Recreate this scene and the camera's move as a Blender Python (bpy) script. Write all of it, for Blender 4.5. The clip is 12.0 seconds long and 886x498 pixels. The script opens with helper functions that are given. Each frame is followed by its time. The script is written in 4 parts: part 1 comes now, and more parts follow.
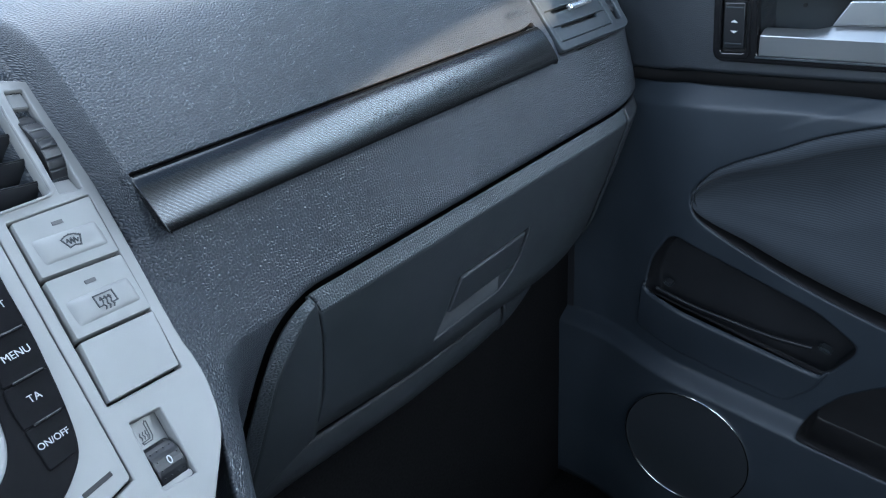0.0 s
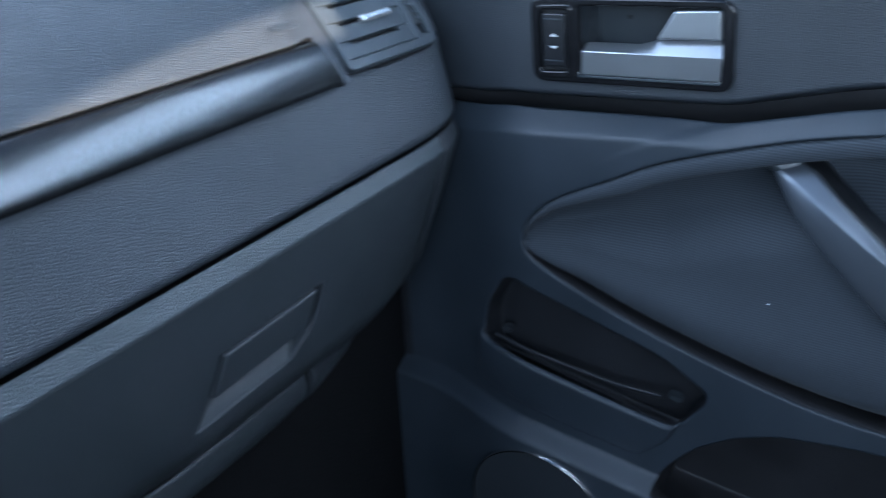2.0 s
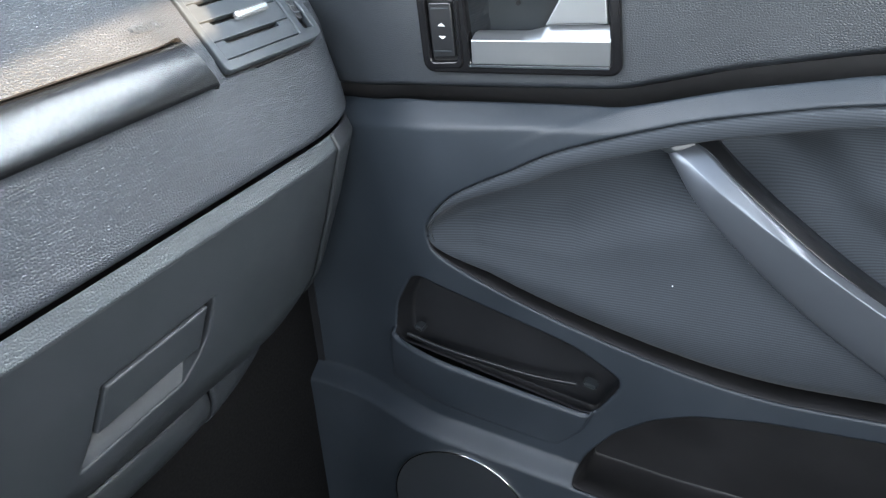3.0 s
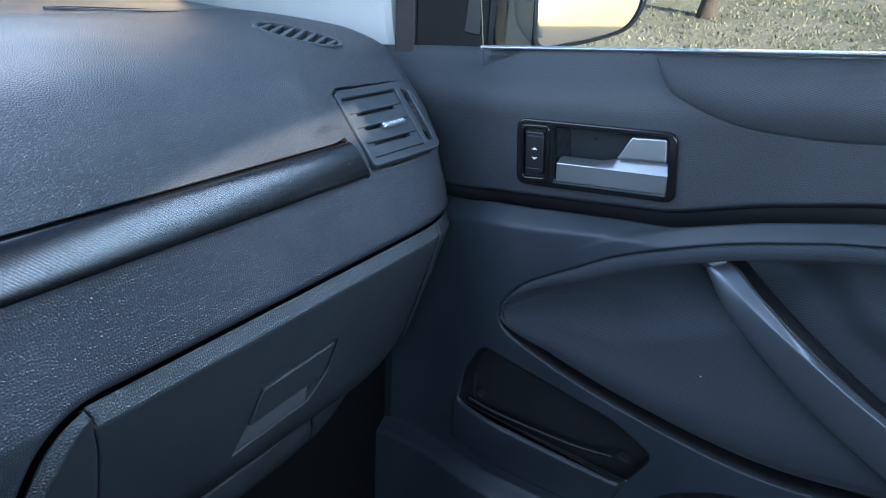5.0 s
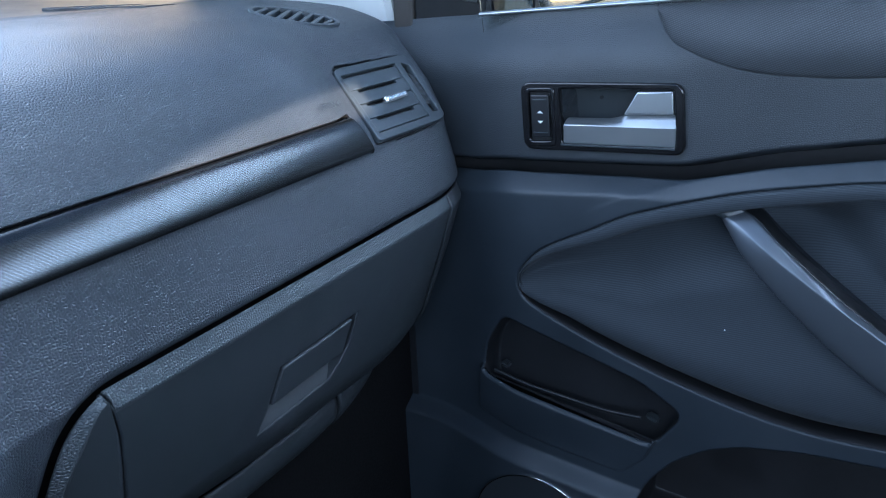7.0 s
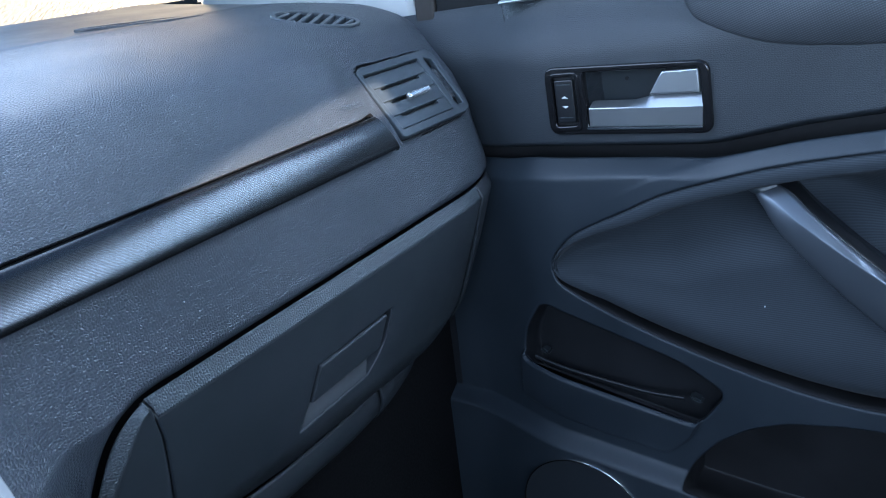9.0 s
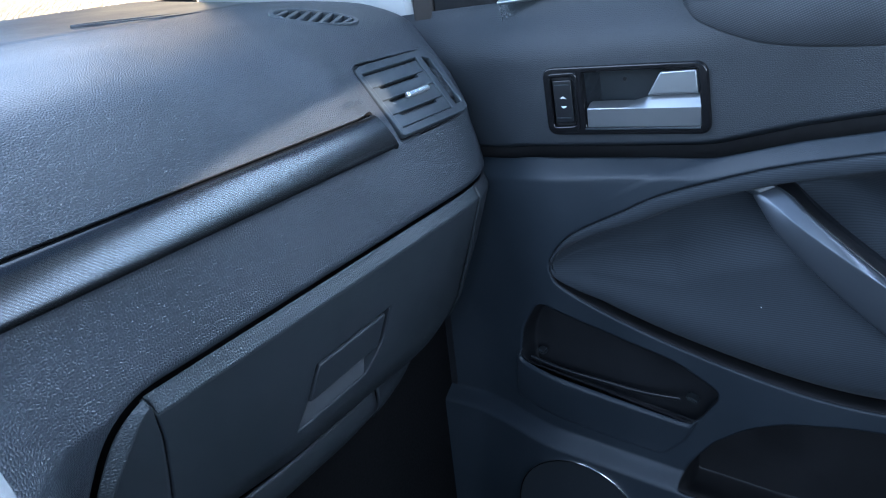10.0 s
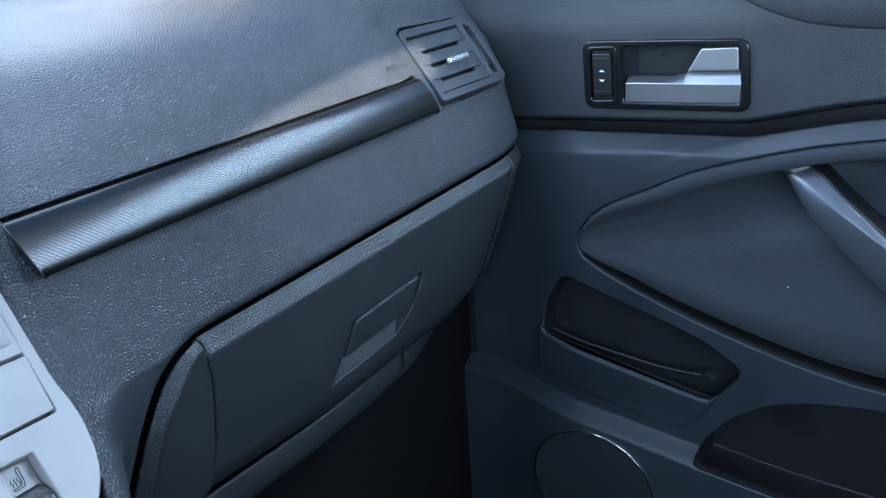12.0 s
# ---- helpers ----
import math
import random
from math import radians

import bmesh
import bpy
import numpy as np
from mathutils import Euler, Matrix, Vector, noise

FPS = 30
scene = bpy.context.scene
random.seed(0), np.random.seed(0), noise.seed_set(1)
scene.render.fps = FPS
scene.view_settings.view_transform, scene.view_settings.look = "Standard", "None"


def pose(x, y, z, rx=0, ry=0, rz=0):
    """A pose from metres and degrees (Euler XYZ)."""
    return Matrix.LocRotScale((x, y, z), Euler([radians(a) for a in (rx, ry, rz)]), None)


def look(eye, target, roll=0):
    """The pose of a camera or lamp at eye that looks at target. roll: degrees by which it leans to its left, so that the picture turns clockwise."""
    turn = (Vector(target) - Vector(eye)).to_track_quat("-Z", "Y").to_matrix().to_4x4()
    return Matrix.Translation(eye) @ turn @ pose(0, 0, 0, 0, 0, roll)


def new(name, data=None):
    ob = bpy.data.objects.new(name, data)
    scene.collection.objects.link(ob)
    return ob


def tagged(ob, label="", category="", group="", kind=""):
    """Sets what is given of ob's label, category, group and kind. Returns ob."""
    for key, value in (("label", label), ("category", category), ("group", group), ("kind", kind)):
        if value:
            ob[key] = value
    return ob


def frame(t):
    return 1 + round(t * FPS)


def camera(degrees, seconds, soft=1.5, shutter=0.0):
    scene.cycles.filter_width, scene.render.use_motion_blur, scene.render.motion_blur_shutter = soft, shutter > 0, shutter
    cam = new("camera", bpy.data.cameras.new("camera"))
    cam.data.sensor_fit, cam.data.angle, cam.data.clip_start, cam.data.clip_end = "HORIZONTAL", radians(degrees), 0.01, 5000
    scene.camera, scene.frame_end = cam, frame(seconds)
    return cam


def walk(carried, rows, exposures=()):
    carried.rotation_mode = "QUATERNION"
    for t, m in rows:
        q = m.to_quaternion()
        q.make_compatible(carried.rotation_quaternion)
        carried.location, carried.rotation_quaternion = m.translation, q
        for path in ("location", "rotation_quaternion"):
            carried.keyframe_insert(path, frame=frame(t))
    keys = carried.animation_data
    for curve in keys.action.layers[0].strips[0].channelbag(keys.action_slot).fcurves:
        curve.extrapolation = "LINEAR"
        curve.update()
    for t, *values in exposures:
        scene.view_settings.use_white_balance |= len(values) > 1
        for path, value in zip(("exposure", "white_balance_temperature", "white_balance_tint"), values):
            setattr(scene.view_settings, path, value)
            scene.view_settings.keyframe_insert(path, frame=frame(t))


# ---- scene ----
cam = camera(59.6, 12.0, soft=1.1, shutter=0.4)
PATH = [
    (0, (-0.051, 0.4, 0.971), (1.295, 1.555, 0.047), -4.0),
    (0.5, (-0.054, 0.401, 0.97), (1.304, 1.548, 0.053), -4.5),
    (1, (-0.059, 0.404, 0.968), (1.296, 1.552, 0.049), -4.3),
    (1.5, (-0.04, 0.392, 0.971), (1.314, 1.553, 0.065), -4.6),
    (2, (0.11, 0.403, 0.936), (1.628, 1.346, 0.038), -2.4),
    (2.5, (0.16, 0.403, 0.924), (1.766, 1.158, 0.001), -2.9),
    (3, (0.143, 0.396, 0.931), (1.741, 1.163, 0.004), -3.4),
    (3.5, (0.038, 0.396, 0.962), (1.66, 1.222, 0.133), -3.1),
    (3.7, (-0.014, 0.403, 0.986), (1.613, 1.247, 0.185), -3.3),
    (5.3, (-0.038, 0.374, 0.972), (1.636, 1.244, 0.309), 3.1),
    (5.5, (-0.039, 0.375, 0.976), (1.631, 1.244, 0.302), 2.2),
    (6, (-0.039, 0.371, 0.974), (1.606, 1.271, 0.278), 1.0),
    (6.5, (-0.047, 0.37, 0.976), (1.595, 1.275, 0.28), -0.6),
    (7, (-0.03, 0.358, 0.957), (1.592, 1.29, 0.25), -2.4),
    (7.5, (-0.046, 0.361, 0.961), (1.562, 1.311, 0.245), -4.1),
    (7.7, (-0.05, 0.364, 0.961), (1.538, 1.341, 0.238), -4.4),
    (9.3, (-0.02, 0.336, 0.965), (1.525, 1.373, 0.232), -7.2),
    (9.5, (-0.028, 0.354, 0.962), (1.541, 1.356, 0.232), -6.1),
    (10, (-0.028, 0.347, 0.962), (1.533, 1.362, 0.233), -6.4),
    (10.5, (-0.031, 0.354, 0.96), (1.532, 1.364, 0.227), -6.3),
    (11, (-0.029, 0.361, 0.953), (1.535, 1.361, 0.207), -5.7),
    (11.5, (-0.044, 0.366, 0.949), (1.497, 1.38, 0.176), -4.2),
    (12, (-0.06, 0.368, 0.953), (1.481, 1.382, 0.18), -4.0),
]
walk(cam, [(t, look(eye, target, roll)) for t, eye, target, roll in PATH], exposures=[
    (0.0, 1.6, 6250, 13), (1.6, 1.58, 6100, 14), (2.15, 1.85, 5600, 13), (2.45, 2.8, 7100, 16), (3.2, 2.75, 7700, 17), (3.5, 2.05, 7900, 17), (3.7, 1.6, 6400, 14),
    (5.3, 1.42, 5540, 12), (7.5, 1.57, 5480, 14), (10.6, 1.57, 5450, 14), (11.5, 1.68, 5600, 13), (12.0, 1.74, 5750, 13)])

# ---- sky, sun ----
SUN_EL, SUN_AZ = 9.7, 200.8
world = bpy.data.worlds.new("sky")
scene.world = world
world.use_nodes = True
wn = world.node_tree
sky = wn.nodes.new("ShaderNodeTexSky")
sky.sky_type = "NISHITA"
sky.sun_disc = False
sky.dust_density, sky.ozone_density = 0.25, 2.0
sky.sun_elevation, sky.sun_rotation = radians(SUN_EL), radians(SUN_AZ)
wn.nodes["Background"].inputs[1].default_value = 0.15
wn.links.new(sky.outputs[0], wn.nodes["Background"].inputs[0])
sun = new("sun", bpy.data.lights.new("sun", "SUN"))
sun.data.energy, sun.data.angle, sun.data.color = 9.0, radians(0.25), (1.0, 0.82, 0.6)
sun_dir = Vector((math.sin(radians(SUN_AZ)) * math.cos(radians(SUN_EL)), math.cos(radians(SUN_AZ)) * math.cos(radians(SUN_EL)), math.sin(radians(SUN_EL))))
sun.matrix_world = look((0, 0, 0), -sun_dir)


def window_light(name, eye, target, width, height, watts, color=(0.72, 0.86, 1.0)):
    """Sky light that falls in through one of the car's windows."""
    lamp = new(name, bpy.data.lights.new(name, "AREA"))
    lamp.data.shape, lamp.data.size, lamp.data.size_y, lamp.data.energy, lamp.data.color = "RECTANGLE", width, height, watts, color
    lamp.matrix_world = look(eye, target)
    return lamp


window_light("windscreen_light", (0.02, 1.00, 1.20), (0.0, 0.55, 0.75), 1.06, 0.58, 3.4)
window_light("driver_window_light", (-0.80, -0.06, 1.13), (0.7, 0.22, 0.66), 0.9, 0.32, 3.5)
window_light("rear_left_window_light", (-0.70, -0.98, 1.10), (0.6, -0.72, 0.80), 0.75, 0.32, 4.0)
window_light("rear_right_window_light", (0.74, -0.95, 1.10), (-0.2, -0.2, 0.75), 0.75, 0.32, 2.3)
window_light("rear_window_light", (-0.5, -1.58, 1.25), (0.0, 0.5, 0.9), 0.5, 0.07, 0.3)
window_light("side_window_light", (0.765, 0.10, 1.16), (0.2, 0.26, 0.80), 0.95, 0.26, 3.1)


# ---- materials ----
class Nodes:
    """A material with a Principled shader and short calls to wire it."""

    def __init__(self, name, color, rough, metal=0.0, **more):
        self.mat = bpy.data.materials.new(name)
        self.mat.use_nodes = True
        self.tree = self.mat.node_tree
        self.bsdf = self.tree.nodes["Principled BSDF"]
        self.set("Base Color", (*color, 1))
        self.set("Roughness", rough)
        self.set("Metallic", metal)
        for key, value in more.items():
            self.set(key.replace("_", " "), value)
        self.coord = self.add("ShaderNodeTexCoord").outputs["Object"]

    def set(self, socket, value):
        self.bsdf.inputs[socket].default_value = value

    def add(self, kind, **values):
        n = self.tree.nodes.new(kind)
        for key, value in values.items():
            n.inputs[key.replace("_", " ")].default_value = value
        return n

    def link(self, a, b):
        self.tree.links.new(a, b)

    def mapped(self, scale=(1, 1, 1), turn=(0, 0, 0)):
        m = self.add("ShaderNodeMapping", Scale=scale, Rotation=[radians(a) for a in turn])
        self.link(self.coord, m.inputs["Vector"])
        return m.outputs["Vector"]

    def noise(self, scale, detail=3.0, vector=None, distortion=0.0):
        n = self.add("ShaderNodeTexNoise", Scale=scale, Detail=detail, Distortion=distortion)
        self.link(vector or self.coord, n.inputs["Vector"])
        return n.outputs[0]

    def ramp(self, value, stops):
        r = self.add("ShaderNodeValToRGB")
        self.link(value, r.inputs[0])
        e = r.color_ramp.elements
        while len(e) < len(stops):
            e.new(0.5)
        for k, (at, c) in zip(e, stops):
            k.position = at
            k.color = (c, c, c, 1) if isinstance(c, float) else (*c, 1)
        return r.outputs[0]

    def math(self, op, a, b):
        m = self.tree.nodes.new("ShaderNodeMath")
        m.operation = op
        for k, v in enumerate((a, b)):
            if isinstance(v, (int, float)):
                m.inputs[k].default_value = v
            else:
                self.link(v, m.inputs[k])
        return m.outputs[0]

    def bump(self, height, strength, distance):
        b = self.add("ShaderNodeBump", Strength=strength, Distance=distance)
        self.link(height, b.inputs["Height"])
        if self.bsdf.inputs["Normal"].links:
            self.link(self.bsdf.inputs["Normal"].links[0].from_socket, b.inputs["Normal"])
        self.link(b.outputs[0], self.bsdf.inputs["Normal"])

    def mottle(self, low, high, scale=9.0):
        """Base colour between two tones in soft blotches."""
        self.link(self.ramp(self.noise(scale, 5.0), [(0.3, low), (0.7, high)]), self.bsdf.inputs["Base Color"])

    def rough(self, low, high, scale=14.0):
        self.link(self.ramp(self.noise(scale, 4.0), [(0.3, low), (0.7, high)]), self.bsdf.inputs["Roughness"])


def grained(name, low, high, rough, cell, depth, stretch=(1, 1, 1), specular=0.5, flat=False):
    """Moulded plastic skin with pebbled grain of a given cell in metres."""
    m = Nodes(name, low, rough[0], Specular_IOR_Level=specular)
    m.mottle(low, high)
    m.rough(*rough)
    v = m.add("ShaderNodeTexVoronoi", Scale=1.0 / cell, Randomness=0.85)
    if flat:
        # grain laid out along the surface
        v.voronoi_dimensions = "2D"
        m.coord = m.add("ShaderNodeTexCoord").outputs["UV"]
    # pebbles pushed out of line by a slow wobble
    wob = m.add("ShaderNodeVectorMath")
    wob.operation = "MULTIPLY_ADD"
    nz = m.add("ShaderNodeTexNoise", Scale=0.35 / cell, Detail=1.0)
    m.link(m.coord, nz.inputs["Vector"])
    m.link(nz.outputs["Color"], wob.inputs[0])
    wob.inputs[1].default_value = (cell * 0.35,) * 3
    m.link(m.mapped(stretch), wob.inputs[2])
    m.link(wob.outputs[0], v.inputs["Vector"])
    # rounded pebbles that meet in narrow valleys, some standing higher than others
    v.feature = "DISTANCE_TO_EDGE"
    dome = m.math("POWER", v.outputs["Distance"], 0.75)
    h = m.math("ADD", dome, m.math("MULTIPLY", m.noise(0.45 / cell, 1.0), 0.07))
    m.bump(h, 1.0, depth)
    return m.mat


def plain(name, low, high, rough, metal=0.0, scale=18.0, fine=0.0, **more):
    m = Nodes(name, low, rough[0], metal, **more)
    m.mottle(low, high, scale)
    m.rough(*rough)
    if fine:
        m.bump(m.noise(1.0 / fine, 2.0), 0.4, fine * 0.25)
    return m.mat


def cloth(name, low, high, pitch, turn, cross=0.5):
    """Woven fabric with fine ribs."""
    m = Nodes(name, low, 0.85, Sheen_Weight=0.04)
    w = m.add("ShaderNodeTexWave", Scale=1.0 / pitch / 3.2, Distortion=0.5, Detail=1.0, Detail_Scale=30.0)
    w.bands_direction = "Z"
    m.link(m.mapped((1, 1, 1), turn), w.inputs["Vector"])
    w2 = m.add("ShaderNodeTexWave", Scale=1.0 / pitch / 3.2, Distortion=0.6, Detail=1.0, Detail_Scale=30.0)
    w2.bands_direction = "Y"
    m.link(m.mapped((1, 1, 1), turn), w2.inputs["Vector"])
    both = m.math("MULTIPLY", w.outputs["Fac"], m.math("ADD", m.math("MULTIPLY", w2.outputs["Fac"], cross), 1.0 - cross))
    tone = m.math("MULTIPLY", both, m.math("ADD", m.noise(30.0, 4.0), 0.5))
    m.link(m.ramp(tone, [(0.05, low), (0.8, high)]), m.bsdf.inputs["Base Color"])
    m.bump(both, 0.6, pitch * 0.09)
    return m.mat


def carbon(name):
    """Metallic film with a printed twill weave under a clear skin."""
    m = Nodes(name, (0.17, 0.18, 0.19), 0.3, 0.85, Coat_Weight=0.12, Coat_Roughness=0.2)
    a = m.add("ShaderNodeTexWave", Scale=150.0, Distortion=0.3, Detail=1.0)
    a.bands_direction = "X"
    m.link(m.mapped((1, 1, 1), (0, 48, 0)), a.inputs["Vector"])
    b = m.add("ShaderNodeTexWave", Scale=70.0, Distortion=0.3, Detail=1.0)
    b.bands_direction = "X"
    m.link(m.mapped((1, 1, 1), (0, -40, 0)), b.inputs["Vector"])
    t = m.math("MULTIPLY", a.outputs["Fac"], m.math("ADD", m.math("MULTIPLY", b.outputs["Fac"], 0.3), 0.7))
    m.link(m.ramp(t, [(0.0, (0.027, 0.0287, 0.0305)), (1.0, (0.058, 0.0617, 0.0655))]), m.bsdf.inputs["Base Color"])
    m.link(m.ramp(t, [(0.0, 0.27), (1.0, 0.21)]), m.bsdf.inputs["Roughness"])
    return m.mat


PAD = grained("soft_grained_dashboard_skin", (0.0282, 0.034, 0.041), (0.0404, 0.047, 0.056), (0.36, 0.44), 0.0022, 0.00090, (0.85, 1.0, 1.0), flat=True)
HARD = grained("fine_grained_hard_plastic", (0.0207, 0.026, 0.029), (0.0301, 0.034, 0.039), (0.38, 0.5), 0.0011, 0.00012)
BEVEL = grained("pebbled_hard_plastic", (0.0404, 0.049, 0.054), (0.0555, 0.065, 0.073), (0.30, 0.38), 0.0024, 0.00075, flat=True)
DOORTOP = grained("door_grained_skin", (0.0245, 0.0288, 0.0344), (0.0358, 0.0418, 0.0484), (0.38, 0.48), 0.0020, 0.00042, (0.85, 1.0, 1.0), flat=True)
DOORSKIN = grained("door_grained_plastic", (0.0228, 0.0301, 0.0382), (0.0338, 0.0428, 0.0530), (0.38, 0.48), 0.0012, 0.00016)
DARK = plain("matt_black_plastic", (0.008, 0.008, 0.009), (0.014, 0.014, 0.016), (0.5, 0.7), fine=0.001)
# darker than the door skin, to put shade into the pocket and footwell side
RECESS_SHADE = plain("dark_recess_shade", (0.010, 0.011, 0.013), (0.017, 0.018, 0.021), (0.5, 0.62), fine=0.001)
VENT = plain("dark_grey_vent_plastic", (0.0316, 0.0388, 0.0456), (0.0421, 0.0502, 0.0570), (0.3, 0.38), fine=0.0006)
SMOOTH = plain("smooth_satin_dash_plastic", (0.024, 0.027, 0.032), (0.03, 0.033, 0.039), (0.3, 0.4), fine=0.0008)
GLOSS = plain("glossy_black_plastic", (0.006, 0.006, 0.007), (0.01, 0.01, 0.011), (0.1, 0.2))
SATIN = plain("satin_black_plastic", (0.012, 0.013, 0.015), (0.018, 0.019, 0.021), (0.28, 0.38))
SILVER = plain("satin_silver_paint", (0.220, 0.223, 0.220), (0.245, 0.246, 0.243), (0.5, 0.58), metal=0.1, fine=0.0005)
BUTTON = plain("silver_grey_button_plastic", (0.207, 0.211, 0.208), (0.231, 0.234, 0.231), (0.46, 0.54), metal=0.1, fine=0.0005)
CHROME = plain("satin_chrome", (0.4048, 0.4268, 0.4444), (0.4488, 0.4664, 0.4796), (0.30, 0.38), metal=0.85)
KNOB = plain("polished_metal", (0.72, 0.72, 0.71), (0.78, 0.78, 0.77), (0.16, 0.24), metal=0.9)
BRIGHT = plain("bright_chrome", (0.8, 0.8, 0.79), (0.86, 0.86, 0.85), (0.08, 0.14), metal=1.0)
PULL = plain("metallic_grey_blue_paint", (0.1288, 0.1459, 0.1682), (0.1400, 0.1585, 0.1821), (0.36, 0.42), metal=0.65)
CLOTH = cloth("dark_ribbed_door_cloth", (0.0242, 0.0307, 0.0384), (0.0411, 0.0507, 0.0620), 0.0023, (0, 0, 0), 0.2)
MESH = cloth("dark_woven_upper_door_cloth", (0.0188, 0.022, 0.026), (0.0470, 0.052, 0.06), 0.0020, (24, 0, 0))
# carpet black, which also paints the shade in the strip channel and demister well
CARPET_SHADE = plain("black_carpet_and_shade", (0.004, 0.004, 0.004), (0.011, 0.011, 0.012), (0.9, 1.0), scale=300.0, fine=0.002, Specular_IOR_Level=0.08)
TRIM = plain("light_grey_pillar_trim", (0.62, 0.63, 0.62), (0.68, 0.68, 0.67), (0.6, 0.75), fine=0.001)
ROOF = plain("grey_headliner_cloth", (0.27, 0.28, 0.28), (0.31, 0.32, 0.31), (0.85, 0.95), fine=0.001)
RUBBER = plain("black_rubber_seal", (0.01, 0.01, 0.011), (0.016, 0.0155, 0.015), (0.6, 0.75), fine=0.001, Specular_IOR_Level=0.2)
SEALCLOTH = plain("brown_grey_seal_cloth", (0.040, 0.036, 0.033), (0.060, 0.054, 0.050), (0.85, 0.95), fine=0.001, Specular_IOR_Level=0.2)
PAINT = plain("dark_teal_car_paint", (0.03, 0.045, 0.05), (0.035, 0.05, 0.055), (0.18, 0.25), Coat_Weight=0.6)
KEY = plain("black_key_plastic", (0.005, 0.005, 0.006), (0.008, 0.008, 0.009), (0.5, 0.6), Specular_IOR_Level=0.05)
WHITE = plain("white_print", (0.75, 0.76, 0.77), (0.8, 0.8, 0.8), (0.4, 0.5))
PRINT = plain("grey_white_print", (0.42, 0.43, 0.44), (0.5, 0.5, 0.5), (0.4, 0.5))
INK = plain("dark_print", (0.025, 0.03, 0.035), (0.035, 0.04, 0.045), (0.45, 0.55))
LAMP = plain("dull_lens_plastic", (0.06, 0.06, 0.062), (0.08, 0.08, 0.082), (0.3, 0.4))
MIRROR = Nodes("mirror_glass", (0.34, 0.35, 0.355), 0.03, 1.0).mat
glass = Nodes("clear_glass", (0.95, 0.98, 0.97), 0.0, Transmission_Weight=1.0)
glass.set("IOR", 1.2)
GLASS = glass.mat


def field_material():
    """Dry grass on level ground, paler where it rises steeply to brighten the bank's reflection."""
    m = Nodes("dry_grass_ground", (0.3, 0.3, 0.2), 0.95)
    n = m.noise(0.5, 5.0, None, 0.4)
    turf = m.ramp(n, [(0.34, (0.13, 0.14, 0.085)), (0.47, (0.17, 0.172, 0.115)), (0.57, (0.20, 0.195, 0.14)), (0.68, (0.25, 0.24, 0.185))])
    bank_tone = m.ramp(m.noise(0.9, 6.0, None, 0.6), [(0.3, (0.35, 0.30, 0.21)), (0.7, (0.47, 0.41, 0.30))])
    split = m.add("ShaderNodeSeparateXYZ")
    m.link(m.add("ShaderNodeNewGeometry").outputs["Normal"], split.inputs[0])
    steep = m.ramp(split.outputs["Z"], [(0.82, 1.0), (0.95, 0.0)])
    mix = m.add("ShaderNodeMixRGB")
    for k, v in enumerate((steep, turf, bank_tone)):
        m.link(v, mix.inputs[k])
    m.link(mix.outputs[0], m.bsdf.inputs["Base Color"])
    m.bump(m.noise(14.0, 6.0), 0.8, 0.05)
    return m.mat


def grass_material():
    m = Nodes("rough_grass_blades", (0.16, 0.17, 0.10), 0.9)
    g = m.add("ShaderNodeNewGeometry").outputs["Random Per Island"]
    patch = m.math("ADD", m.math("MULTIPLY", g, 0.5), m.math("MULTIPLY", m.noise(0.35, 3.0), 0.6))
    m.link(m.ramp(patch, [(0.25, (0.13, 0.145, 0.09)), (0.5, (0.165, 0.17, 0.12)), (0.8, (0.20, 0.195, 0.15))]), m.bsdf.inputs["Base Color"])
    return m.mat


GRASS = grass_material()
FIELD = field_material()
BARK = plain("dark_bark", (0.03, 0.025, 0.02), (0.06, 0.05, 0.042), (0.9, 1.0), scale=40.0, fine=0.02)


# ---- mesh helpers ----
def mesh_of(name, verts, faces, smooth=True):
    me = bpy.data.meshes.new(name)
    me.from_pydata([tuple(map(float, v)) for v in verts], [], faces)
    me.update()
    if smooth:
        me.polygons.foreach_set("use_smooth", [True] * len(me.polygons))
    return me


def place(name, me, mat, parent=None, label=""):
    """One mesh object, under a thing or a part if given."""
    ob = new(name, me)
    me.materials.clear()
    me.materials.append(mat)
    if parent:
        ob.parent = parent
        ob.matrix_parent_inverse = parent.matrix_world.inverted()
    if label:
        tagged(ob, label)
    return ob


def part(name, bm, mat, parent=None, label=""):
    me = bpy.data.meshes.new(name)
    bmesh.ops.recalc_face_normals(bm, faces=bm.faces[:])
    bm.to_mesh(me)
    bm.free()
    return place(name, me, mat, parent, label)


